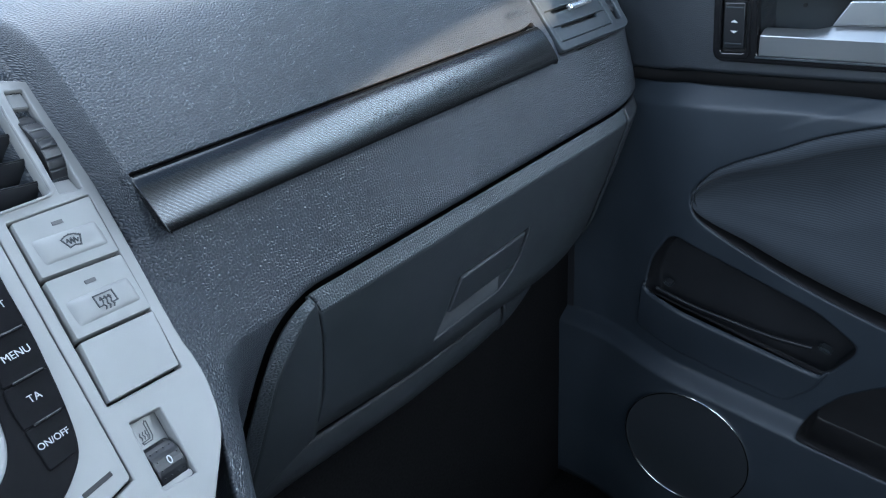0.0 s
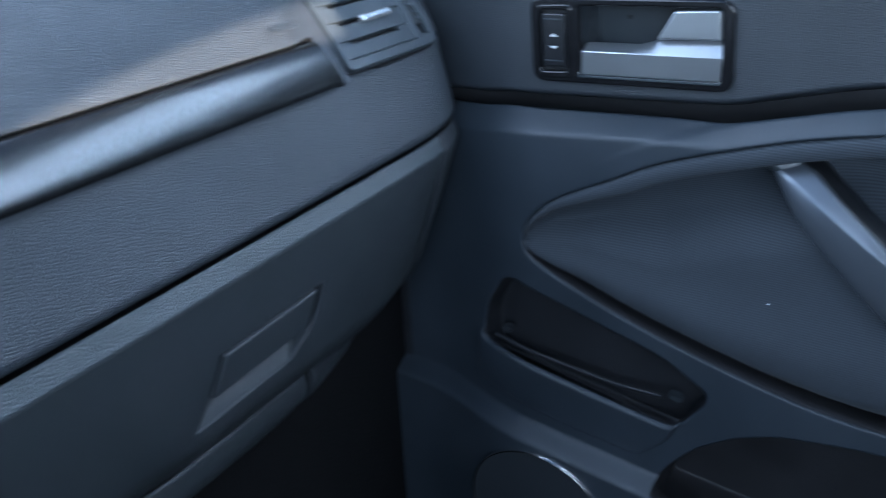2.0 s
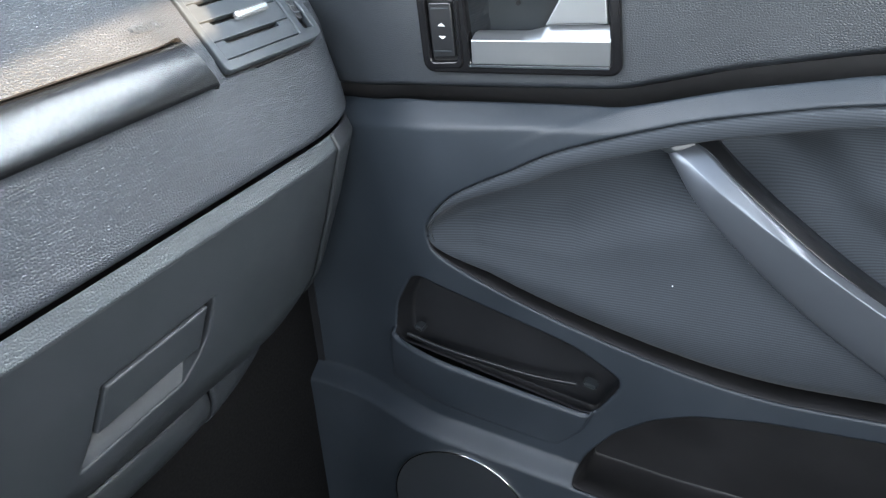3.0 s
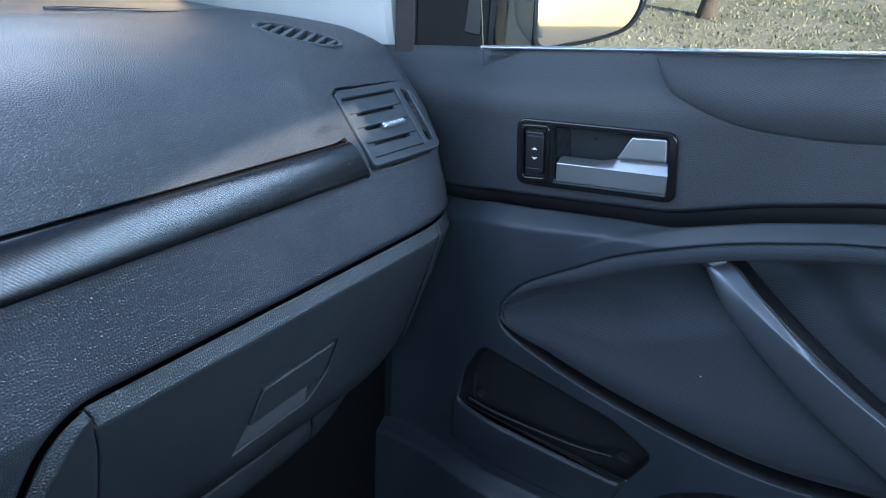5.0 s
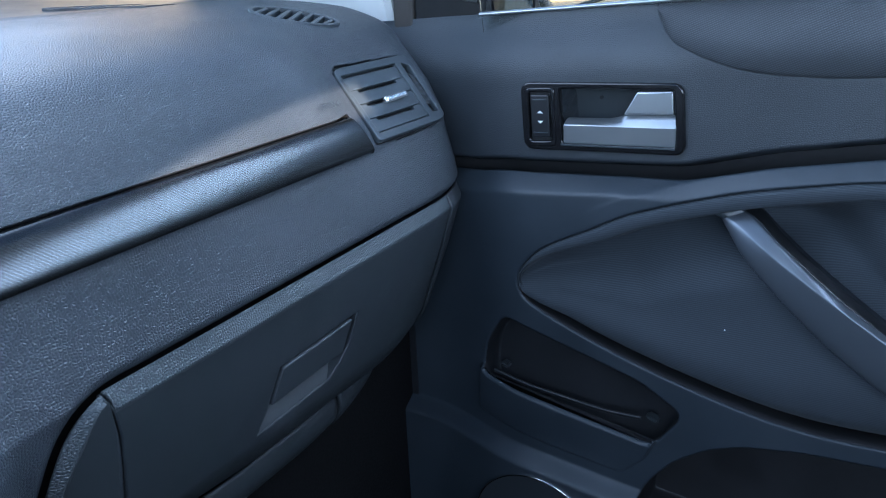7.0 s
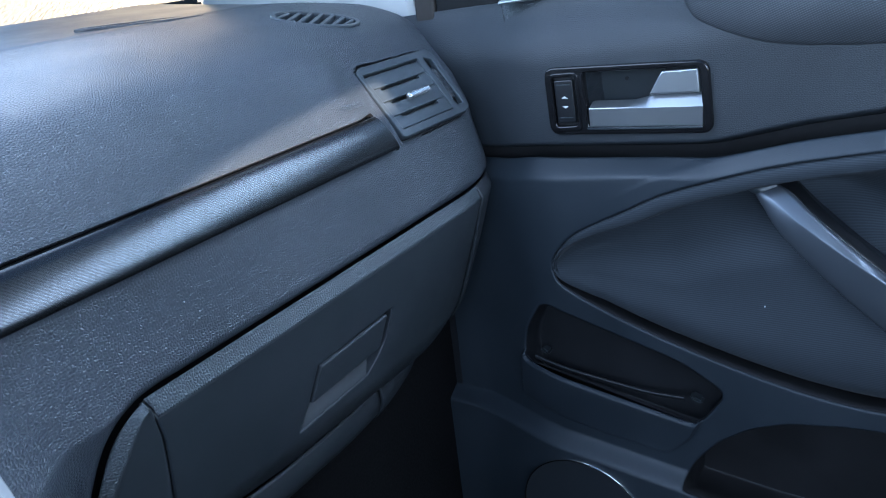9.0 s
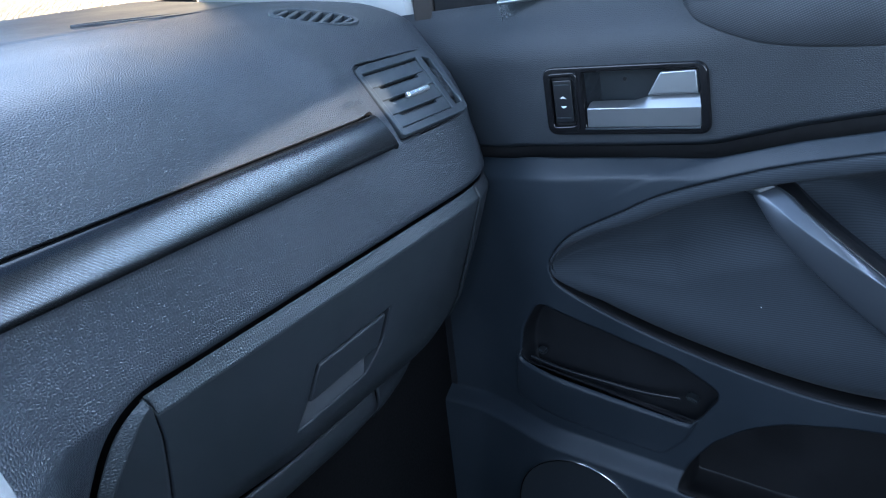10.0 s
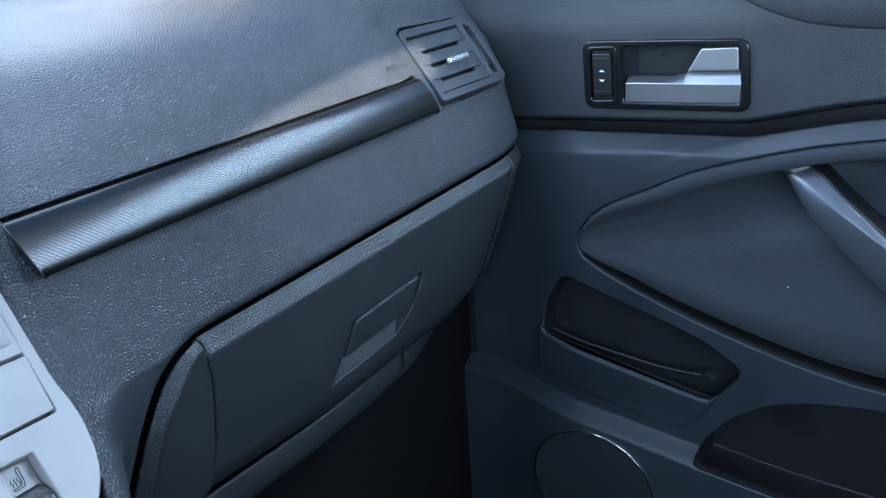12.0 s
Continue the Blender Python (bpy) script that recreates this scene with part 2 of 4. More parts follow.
def sheet(name, P, mat, parent=None, label="", thick=0.0, closed=False, uv=None, keep=None):
    """A smooth surface through a grid of points P[i, j] with a thickness behind it."""
    ni, nj = P.shape[:2]
    idx = np.arange(ni * nj).reshape(ni, nj)
    if closed:
        idx = np.concatenate([idx, idx[:, :1]], 1)
    f = np.stack([idx[:-1, :-1], idx[1:, :-1], idx[1:, 1:], idx[:-1, 1:]], -1).reshape(-1, 4)
    if not closed:
        # the visible side faces the cabin
        d1, d2 = P[1:, :-1] - P[:-1, :-1], P[:-1, 1:] - P[:-1, :-1]
        if (np.cross(d1, d2) * (np.array((0.0, 0.3, 0.95)) - P[:-1, :-1])).sum() < 0:
            f = f[:, ::-1]
    if keep is not None:
        f = f[keep[:-1, :-1].reshape(-1)]
    me = mesh_of(name, P.reshape(-1, 3), f.tolist())
    if uv is not None:
        # lengths along the surface, in metres, for the grain
        layer = me.uv_layers.new(name="grain")
        layer.data.foreach_set("uv", np.asarray(uv, float).reshape(-1, 2)[f.reshape(-1)].reshape(-1))
    ob = place(name, me, mat, parent, label)
    if thick:
        s = ob.modifiers.new("thickness", "SOLIDIFY")
        s.thickness, s.offset = thick, -1.0
    return ob


def spline(points, n):
    """n points along a smooth curve through the given ones."""
    p = np.array(points, float)
    p = np.concatenate([2 * p[:1] - p[1:2], p, 2 * p[-1:] - p[-2:-1]])
    t = np.linspace(0, len(points) - 1, n)
    k = np.minimum(t.astype(int), len(points) - 2)
    f = (t - k)[:, None]
    a, b, c, d = p[k], p[k + 1], p[k + 2], p[k + 3]
    return 0.5 * (2 * b + (c - a) * f + (2 * a - 5 * b + 4 * c - d) * f**2 + (3 * b - a - 3 * c + d) * f**3)


def ease(lo, hi, v):
    t = np.clip((v - lo) / (hi - lo), 0, 1)
    return t * t * (3 - 2 * t)


def smooth_interp(x, xs, ys):
    """Interpolation through rising xs with rounded corners."""
    d = 0.012
    return sum(np.interp(x + k * d, xs, ys) for k in (-1.0, -0.5, 0.0, 0.5, 1.0)) / 5


def from_curve(cu):
    ob = bpy.data.objects.new("outline", cu)
    scene.collection.objects.link(ob)
    dg = bpy.context.evaluated_depsgraph_get()
    me = bpy.data.meshes.new_from_object(ob.evaluated_get(dg))
    bpy.data.objects.remove(ob)
    bpy.data.curves.remove(cu)
    return me


def rounded(points, r, n=4):
    """A polygon with its corners rounded."""
    p = [Vector(q) for q in points]
    out = []
    for k, q in enumerate(p):
        a, b = p[k - 1] - q, p[(k + 1) % len(p)] - q
        d = min(r, a.length * 0.45, b.length * 0.45)
        s, e = q + a.normalized() * d, q + b.normalized() * d
        for i in range(n + 1):
            t = i / n
            out.append(tuple((1 - t) ** 2 * s + 2 * t * (1 - t) * q + t * t * e))
    return out


def plate(name, loops, m, lo, hi, mat, parent=None, label="", bevel=0.0004):
    """A flat plate with a bevelled rim: its outline and its holes in the plane of m, from height lo to hi."""
    cu = bpy.data.curves.new("outline", "CURVE")
    cu.dimensions, cu.fill_mode = "2D", "BOTH"
    for loop in loops:
        s = cu.splines.new("POLY")
        s.points.add(len(loop) - 1)
        for q, (x, y) in zip(s.points, loop):
            q.co = (x, y, 0, 1)
        s.use_cyclic_u = True
    cu.extrude, cu.bevel_depth, cu.bevel_resolution, cu.offset = max((hi - lo) / 2 - bevel, 0.00005), bevel, 2, -bevel
    me = from_curve(cu)
    me.transform(m @ Matrix.Translation((0, 0, (lo + hi) / 2)))
    return place(name, me, mat, parent, label)


def lettering(name, text, size, m, mat, parent, label, depth=0.0001, bold=0.0):
    cu = bpy.data.curves.new("lettering", "FONT")
    cu.body, cu.size, cu.extrude, cu.align_x, cu.align_y, cu.offset = text, size, depth, "CENTER", "CENTER", bold
    me = from_curve(cu)
    me.transform(m)
    return place(name, me, mat, parent, label)


def plane_frame(o, u, v):
    u, v = Vector(u).normalized(), Vector(v)
    n = u.cross(v).normalized()
    v = n.cross(u)
    m = Matrix((u, v, n)).transposed().to_4x4()
    m.translation = o
    return m


def box(bm, lo, hi, m=Matrix()):
    r = bmesh.ops.create_cube(bm, size=1.0, matrix=m @ Matrix.LocRotScale([(a + b) / 2 for a, b in zip(lo, hi)], None, [b - a for a, b in zip(lo, hi)]))
    return r["verts"]


def block(name, lo, hi, mat, parent=None, label="", bevel=0.004, m=Matrix()):
    bm = bmesh.new()
    box(bm, lo, hi, m)
    bmesh.ops.bevel(bm, geom=bm.edges[:], offset=bevel, segments=2, affect="EDGES")
    return part(name, bm, mat, parent, label)


def tube(path, widths, depths, across, n=48, power=0.8):
    """Rings of a rounded bar along a path: half widths along 'across', half depths along x."""
    a = np.linspace(0, 2 * np.pi, n, endpoint=False)
    c, s = np.cos(a), np.sin(a)
    c, s = np.sign(c) * np.abs(c) ** power, np.sign(s) * np.abs(s) ** power
    rings = []
    for p, w, d, q in zip(path, widths, depths, across):
        rings.append(p + np.outer(c * w, q) + np.outer(s * d, (1, 0, 0)))
    return np.array(rings)


def thing(name, label, category, group=""):
    return tagged(new(name), label, category, group)


def far(P, poly):
    """Distance of each place of P[..., 2] to a polygon's outline, negative inside."""
    q = np.array(poly, float)
    d = np.full(P.shape[:-1], 9.0)
    inside = np.zeros(P.shape[:-1], bool)
    for a, b in zip(q, np.roll(q, -1, 0)):
        e, w = b - a, P - a
        t = np.clip((w @ e) / (e @ e), 0, 1)
        d = np.minimum(d, np.linalg.norm(w - t[..., None] * e, axis=-1))
        cross = ((a[1] > P[..., 1]) != (b[1] > P[..., 1])) & (P[..., 0] < (b[0] - a[0]) * (P[..., 1] - a[1]) / (b[1] - a[1] + 1e-12) + a[0])
        inside ^= cross
    return np.where(inside, -d, d)


def nearest(P, poly):
    """The place on a polygon's outline that lies nearest to each of P[n, 2]."""
    q = np.array(poly, float)
    best, out = np.full(len(P), 9.0), P.copy()
    for a, b in zip(q, np.roll(q, -1, 0)):
        e = b - a
        t = np.clip(((P - a) @ e) / (e @ e + 1e-15), 0, 1)
        r = a + t[:, None] * e
        d = np.linalg.norm(P - r, axis=1)
        out[d < best] = r[d < best]
        best = np.minimum(best, d)
    return out


def snapped(G, poly):
    """A grid G[i, j, 2] whose cells are cut clean along a polygon, and which cells lie inside."""
    mid = (G[:-1, :-1] + G[1:, :-1] + G[1:, 1:] + G[:-1, 1:]) / 4
    cell = far(mid, poly) < 0
    n = np.zeros(G.shape[:2], int)
    for i, j in ((0, 0), (1, 0), (0, 1), (1, 1)):
        n[i : n.shape[0] - 1 + i, j : n.shape[1] - 1 + j] += cell
    full = np.full(G.shape[:2], 4)
    full[[0, -1]] //= 2
    full[:, [0, -1]] //= 2
    rim = (n > 0) & (n < full)
    G = G.copy()
    G[rim] = nearest(G[rim], poly)
    inside = np.zeros(G.shape[:2], bool)
    inside[:-1, :-1] = cell
    return G, inside


def tray(name, poly, surface, back, mat, parent, label, drop=0.0):
    """A hollow behind an opening: walls from its rim at surface(y, z) to a back wall at x = back."""
    q = np.array(poly, float)
    d = np.roll(q, -1, 0) - np.roll(q, 1, 0)
    n = np.stack([-d[:, 1], d[:, 0]], -1) / (np.linalg.norm(d, axis=1)[:, None] + 1e-12)
    if far((q + n * 0.001)[None], poly).mean() > 0:
        n = -n
    rim = surface(q[:, 0], q[:, 1])
    rows = []
    for shrink, k in ((0.0, 0.0), (0.0006, 0.06), (0.002, 0.5), (0.003, 0.85), (0.0045, 0.96), (0.0065, 1.0)):
        p = q + n * shrink - np.outer(np.clip(n[:, 1], 0, 1) * drop * ease(0.05, 0.6, k), (0, 1))
        rows.append(np.stack([rim + 0.0012 + (back - rim) * k, p[:, 0], p[:, 1]], -1))
    m = len(q)
    verts = np.concatenate(rows)
    faces = [(r * m + i, r * m + (i + 1) % m, (r + 1) * m + (i + 1) % m, (r + 1) * m + i) for r in range(len(rows) - 1) for i in range(m)]
    faces.append(tuple((len(rows) - 1) * m + i for i in range(m)))
    bm = bmesh.new()
    vs = [bm.verts.new(v) for v in verts]
    for f in faces:
        bm.faces.new([vs[i] for i in f])
    for f in bm.faces:
        f.smooth = len(f.verts) == 4
    return part(name, bm, mat, parent, label)


# ---- car shell ----
def wall(name, lo, hi, mat, label=""):
    return tagged(block(name, lo, hi, mat, None, "", 0.01), label, kind="structure")


wall("floor", (-0.84, -1.7, -0.02), (0.84, 1.3, 0.03), CARPET_SHADE, "black carpet on the car floor")
wall("wall_north", (-0.84, 1.22, 0.0), (0.84, 1.26, 0.9), CARPET_SHADE, "dark footwell bulkhead")
wall("wall_west", (-0.88, -1.7, 0.0), (-0.83, 1.3, 0.88), DARK, "dark trim of the far doors")
wall("wall_east", (0.868, -0.42, 0.0), (0.89, 1.3, 0.872), DARK, "dark outer skin of the near door")
# unseen rear wall and side block, set to leave a slit for the sun
wall("wall_south", (-0.84, -1.64, 0.0), (0.84, -1.60, 1.252), DARK, "unseen wall behind the cabin, below the sun slit")
wall("wall_south_side", (-0.285, -1.64, 1.2), (0.84, -1.60, 1.33), DARK, "unseen block that ends the sun slit")
wall("wall_east_rear", (0.83, -1.7, 0.0), (0.88, -0.42, 0.9), DARK, "dark trim of the rear door")
wall("wall_west_rear", (-0.86, -1.7, 0.80), (-0.68, -1.28, 1.34), DARK, "unseen block that ends the sun slit trim of the far side")
# shade by the door's front end, put into the colour of this block
wall("wall_kick", (0.806, 0.88, 0.03), (0.83, 1.0, 0.60), RECESS_SHADE, "side of the footwell, coloured dark for its shade")
# unseen slabs at the seats, added to keep rear light off dash and door
wall("wall_seat_west", (-0.64, -0.34, 0.10), (-0.15, -0.18, 0.93), DARK, "unseen light-blocking slab in place of the driver's seat back")
wall("wall_seat_east", (0.27, -0.34, 0.10), (0.76, -0.18, 0.93), DARK, "unseen light-blocking slab in place of the passenger seat back")
wall("floor_seat_east", (0.24, -0.30, 0.03), (0.69, 0.22, 0.40), DARK, "unseen light-blocking slab in place of the passenger seat cushion")
wall("ceiling", (-0.74, -1.64, 1.302), (0.74, 0.42, 1.34), ROOF, "light grey headliner")
for side in (-1, 1):
    for k, (y0, y1) in enumerate(((-0.45, -0.36), (-1.7, -1.5))):
        bm = bmesh.new()
        vs = box(bm, (0, 0, 0), (1, 1, 1))
        for w in bm.verts:
            w.co = ((0.86 - 0.16 * w.co.z + 0.04 * w.co.x) * side, y0 + (y1 - y0) * w.co.y, 0.86 + 0.46 * w.co.z)
        tagged(part("trim", bm, TRIM), "light grey centre pillar trim", kind="structure")


# unseen header, curved to cut the sun patch's upper edge on the dashboard
bm = bmesh.new()
for k in range(29):
    x = -0.84 + 0.06 * k
    z = 1.290 - 0.32 * (x + 0.30) ** 2
    lo, hi = [bm.verts.new((x, y, zz)) for y in (-1.64, -1.60) for zz in (z, 1.33)], None
    if k:
        for a, b in ((0, 1), (1, 3), (3, 2), (2, 0)):
            bm.faces.new((prev[a], prev[b], lo[b], lo[a]))
    prev = lo
tagged(part("wall_south_header", bm, TRIM), "unseen curved board that shapes the sun patch", kind="structure")


# unseen filter added across the slit to weaken the sun inside the cabin
tint = bpy.data.materials.new("sun_dimming_filter")
tint.use_nodes = True
clear = tint.node_tree.nodes.new("ShaderNodeBsdfTransparent")
clear.inputs[0].default_value = (0.80, 0.80, 0.80, 1)
tint.node_tree.links.new(clear.outputs[0], tint.node_tree.nodes["Material Output"].inputs[0])
tagged(block("window_sun_filter", (-0.83, -1.624, 1.20), (0.83, -1.616, 1.335), tint, None, "", 0.001), "unseen filter pane that dims the sun patch", kind="structure")


# ---- dashboard ----
PROFILE = [(0.800, 0.776), (0.803, 0.792), (0.807, 0.811), (0.818, 0.826), (0.842, 0.854), (0.874, 0.883), (0.920, 0.900), (0.975, 0.909), (1.09, 0.916), (1.25, 0.917)]

VENT_PROFILE = [(0.800, 0.776), (0.8075, 0.792), (0.8225, 0.811), (0.8345, 0.826), (0.857, 0.854), (0.882, 0.883), (0.924, 0.900), (0.975, 0.909), (1.09, 0.916), (1.25, 0.917)]


def console_y(x, z):
    return (0.05257 + 0.2434 * x + 0.6434 * z) / 0.7258


def end_roll(x, z, edge=0.797):
    """How far the dashboard's end is rounded back, more so lower down."""
    r = np.interp(z, [0.52, 0.62, 0.70, 0.78, 0.82], [0.20, 0.16, 0.125, 0.080, 0.040])
    deep = np.interp(z, [0.52, 0.62, 0.70, 0.78, 0.82], [0.085, 0.060, 0.048, 0.038, 0.026])
    d = np.clip((x - (edge - r)) / r, 0, 0.999)
    return deep * (1 - np.sqrt(1 - d * d))


def near_console(x):
    return 1 - ease(0.136, 0.152, x)


def face_y(z):
    f = spline([(0.766, 0.67), (0.7725, 0.70), (0.782, 0.73), (0.7945, 0.76), (0.800, 0.776)], 60)
    return np.where(z > 0.70, np.interp(z, f[:, 1], f[:, 0]), 0.7725 + 0.2606 * (0.70 - z))


# side air vent's plane and outline
VM = plane_frame((0.616, 0.798, 0.784), (0.9984, -0.0559, 0.008), (0.0298, 0.6422, 0.7659))
mm = 0.001


def scaled(points):
    return [(x * mm, y * mm) for x, y in points]


VM = VM @ Matrix.Translation((0, 0, -0.0008))
vent_outer = rounded(scaled([(-1, -1), (118, -1), (129, 3), (136, 76), (129, 89), (12, 89.5), (2, 86)]), 0.006)
vent_inner = rounded(scaled([(7, 8), (101, 8), (105, 80), (8.5, 80)]), 0.0015)
wheel_hole = rounded(scaled([(110, 11), (122, 10), (126, 74), (115, 79)]), 0.002)


def fine_profile(points):
    """A profile in close steps over the vent's height and wider ones beyond."""
    q = spline(points, 1021)
    return q[np.concatenate([np.arange(0, 600, 4), np.arange(600, 1021, 10)])]


def along(q):
    """Length along a row of points."""
    return np.concatenate([[0], np.cumsum(np.linalg.norm(np.diff(q, axis=0), axis=1))])


def upper_pad():
    xs = np.concatenate([np.linspace(-0.5, 0.1, 30), np.linspace(0.105, 0.143, 20), np.arange(0.1435, 0.172, 0.0005), np.linspace(0.1725, 0.598, 212), np.arange(0.5985, 0.763, 0.0006), np.linspace(0.7635, 0.797, 22)])
    pr, pv = fine_profile(PROFILE), fine_profile(VENT_PROFILE)
    X = np.repeat(xs[:, None], len(pr), 1)
    w = ease(0.555, 0.618, X)
    Y = pr[None, :, 0] * (1 - w) + pv[None, :, 0] * w
    Z = pr[None, :, 1] * (1 - w) + pv[None, :, 1] * w
    inv = np.array(VM.inverted())
    L = np.stack([X, Y, Z], -1) @ inv[:3, :3].T + inv[:3, 3]
    sink = ease(0.0030, 0.0020, far(L[..., :2], vent_outer)) * (np.abs(L[..., 2]) < 0.04)
    e = np.hypot(((X - 0.668) * 0.58 - (Y - 0.936) * 0.80) / 0.047, ((X - 0.668) * 0.80 + (Y - 0.936) * 0.58) / 0.029)
    Z = Z - 0.012 * ease(1.0, 0.85, e) * (Z > 0.87)
    Y = Y + 0.014 * sink
    left = 0.1655 - (Z - 0.7767) * 0.30
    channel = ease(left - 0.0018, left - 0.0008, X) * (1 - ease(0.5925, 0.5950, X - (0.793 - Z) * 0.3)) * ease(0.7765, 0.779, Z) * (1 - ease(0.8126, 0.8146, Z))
    Y = Y + 0.010 * channel
    Y = Y + near_console(X) * np.maximum(console_y(X, Z) + 0.003 - Y, 0) + 0.05 * ease(0.118, 0.09, X)
    roll = end_roll(X, Z)
    Y = Y + roll
    Z = Z - 0.25 * roll * ease(0.776, 0.80, Z)
    # lengths along the skin, for its grain: across from the middle, and up the profile
    base = console_y(X, Z) * near_console(X) + (1 - near_console(X)) * Y
    run = np.concatenate([np.zeros((1, X.shape[1])), np.cumsum(np.hypot(np.diff(X, axis=0), np.diff(base, axis=0) * (X[1:] < 0.16)), 0)])
    run = run - run[-1:]
    grain = np.stack([run, np.repeat(along(pr)[None], len(xs), 0)], -1)
    return np.stack([X, Y, Z], -1), channel > 0.01, grain


SEAM = [(0.797, 0.7022), (0.50, 0.7022), (0.30, 0.7022), (0.25, 0.7022), (0.2280, 0.6970), (0.2098, 0.6805), (0.1968, 0.6525), (0.1853, 0.6155), (0.1758, 0.578), (0.1485, 0.47)]
INNER = [(0.797, 0.776), (0.50, 0.776), (0.28, 0.776), (0.19, 0.776), (0.1415, 0.776), (0.133, 0.757), (0.132, 0.725), (0.126, 0.69), (0.108, 0.655), (0.085, 0.59)]


def lower_pad():
    o, i = spline(SEAM, 300), spline(INNER, 300)
    v = np.concatenate([[-0.10, -0.06, -0.03, -0.01], np.linspace(0, 0.2, 14), np.linspace(0.23, 1, 36)])
    vc = np.clip(v, 0, 1)[None, :, None]
    xz = o[:, None] * (1 - vc) + i[:, None] * vc
    X, Z = xz[..., 0], xz[..., 1]
    w = ease(0, 1, v)[None, :] * near_console(X)
    d = console_y(X, Z) + 0.003 - face_y(Z)
    broad = 1 - ease(0.125, 0.25, i[:, :1])
    Y = face_y(Z) + np.maximum(d, 0) * w + np.minimum(d, 0) * ease(0.18, 1, v)[None, :] * broad
    Y = Y + 0.006 * np.clip(1 - v / 0.14, 0, 1)[None, :] ** 2 + 0.22 * np.clip(-v, 0, 1)[None, :]
    Y = Y + end_roll(X, Z)
    return np.stack([X, Y, Z], -1)


dash = thing("dashboard", "dark slate dashboard with pebbled soft-touch skin", "dashboard")
UP, in_channel, upper_grain = upper_pad()
# channel walls coloured near black to give the shadow line round the strip
sheet("strip_channel", UP, CARPET_SHADE, dash, "channel behind the trim strip, blackened for its shade", 0.003, keep=in_channel)
upper = sheet("upper_pad", UP, PAD, dash, "", 0.006, keep=~in_channel, uv=upper_grain)
LP = lower_pad()[:, ::-1]
lower = sheet("lower_pad", LP, PAD, dash, "", 0.005, uv=np.stack([LP[..., 0], 1.03 * LP[..., 2]], -1))


def trim_strip():
    a = np.linspace(0.0, 1.0, 30)
    rows = []
    for k, u in enumerate([0, 0, 0, 0.0012] + list(np.linspace(0.004, 0.996, 110)) + [0.9988, 1, 1, 1]):
        ring = []
        for t in a:
            th = math.pi * t
            z = 0.7945 - 0.0178 * math.cos(th)
            # fullest in its lower third
            y = 0.8030 - 0.0140 * max(0.0, math.sin(math.pi * t**0.52)) + 0.0080 * t
            left = 0.1638 - (z - 0.7767) * 0.30 - 0.30 * max(0.0, 0.803 + 0.008 * t - y)
            right = 0.5912 + (0.793 - z) * 0.30
            # flat end faces
            if k == 0 or k == 117:
                y = 0.816
            ring.append((left + (right - left) * u, y, z))
        rows.append(ring)
    return np.array(rows)


sheet("trim_strip", trim_strip(), carbon("carbon_weave_film"), dash, "rounded trim strip in glossy carbon weave", 0.002)

# side air vent
vent = plate("air_vent", [vent_outer, vent_inner, wheel_hole], VM, -0.006, 0.0010, VENT, dash, "dark grey side air vent with flat slats", 0.0012)
plate("vent_well", [vent_outer], VM, -0.0135, -0.0105, DARK, vent)
for k, (lo, hi) in enumerate(((9.0, 25.0), (25.8, 43.4), (44.2, 60.8), (61.6, 77.0))):
    tops = [(101.5 + k, hi), (86 + k, hi), (85 + k, hi - 3.8), (20, hi - 3.8), (18, hi), (7.6, hi)] if k < 3 else [(103.6, hi), (8.2, hi)]
    plate("slat", [rounded(scaled([(7.4 + 0.2 * k, lo), (101.0 + 0.8 * k, lo)] + tops), 0.0005, 2)], VM @ Matrix.Translation((0, 0, -0.0006 * (k % 2))), -0.006, 0.0000, VENT, vent, bevel=0.0006)
plate("slat_knob", [rounded(scaled([(44, 35.3), (84, 36.3), (84, 43.7), (44, 42.7)]), 0.0028)], VM, -0.0008, 0.0062, KNOB, vent, "small bright chrome slide tab", 0.0022)
plate("vent_wheel", [rounded(scaled([(113.2, 22), (119.8, 20), (123.4, 44), (122.6, 60), (117.2, 66), (114.4, 44)]), 0.003)], VM, -0.008, -0.0004, SATIN, vent, "dark ribbed thumbwheel", bevel=0.0012)
for k in range(5):
    v0 = 27 + 7.5 * k
    plate("wheel_rib", [scaled([(114.2 + 0.5 * k, v0), (121.0 + 0.4 * k, v0 - 1), (121.2 + 0.4 * k, v0 + 1), (114.4 + 0.5 * k, v0 + 2)])], VM, -0.001, 0.0003, VENT, vent, bevel=0.0003)

# moulded warning word above the trim strip
AM = plane_frame((0.557, 0.8148, 0.8262), (1, 0, 0.0), (0, 0.66, 0.75))
lettering("lettering", "AIRBAG", 0.0086, AM @ Matrix.Translation((0.001, 0, 0.0040)), VENT, dash, "dark moulded letters", 0.0003, 0.0)

# demister grille at the dashboard end
GM = plane_frame((0.668, 0.936, 0.9015), (0.58, -0.80, -0.20), (0.80, 0.58, 0.145))


def oval(a, b, n=40, c=(0, 0)):
    return [(c[0] + a * math.cos(2 * math.pi * k / n), c[1] + b * math.sin(2 * math.pi * k / n)) for k in range(n)]


grille = plate("demister_grille", [oval(0.050, 0.0325), oval(0.045, 0.0275)], GM, -0.004, 0.0016, VENT, dash, "oval side demister outlet with slanted bars", 0.001)
# floor of the outlet in near black, painting the shade between the bars
plate("grille_well", [oval(0.047, 0.029)], GM, -0.0115, -0.0095, CARPET_SHADE, grille)
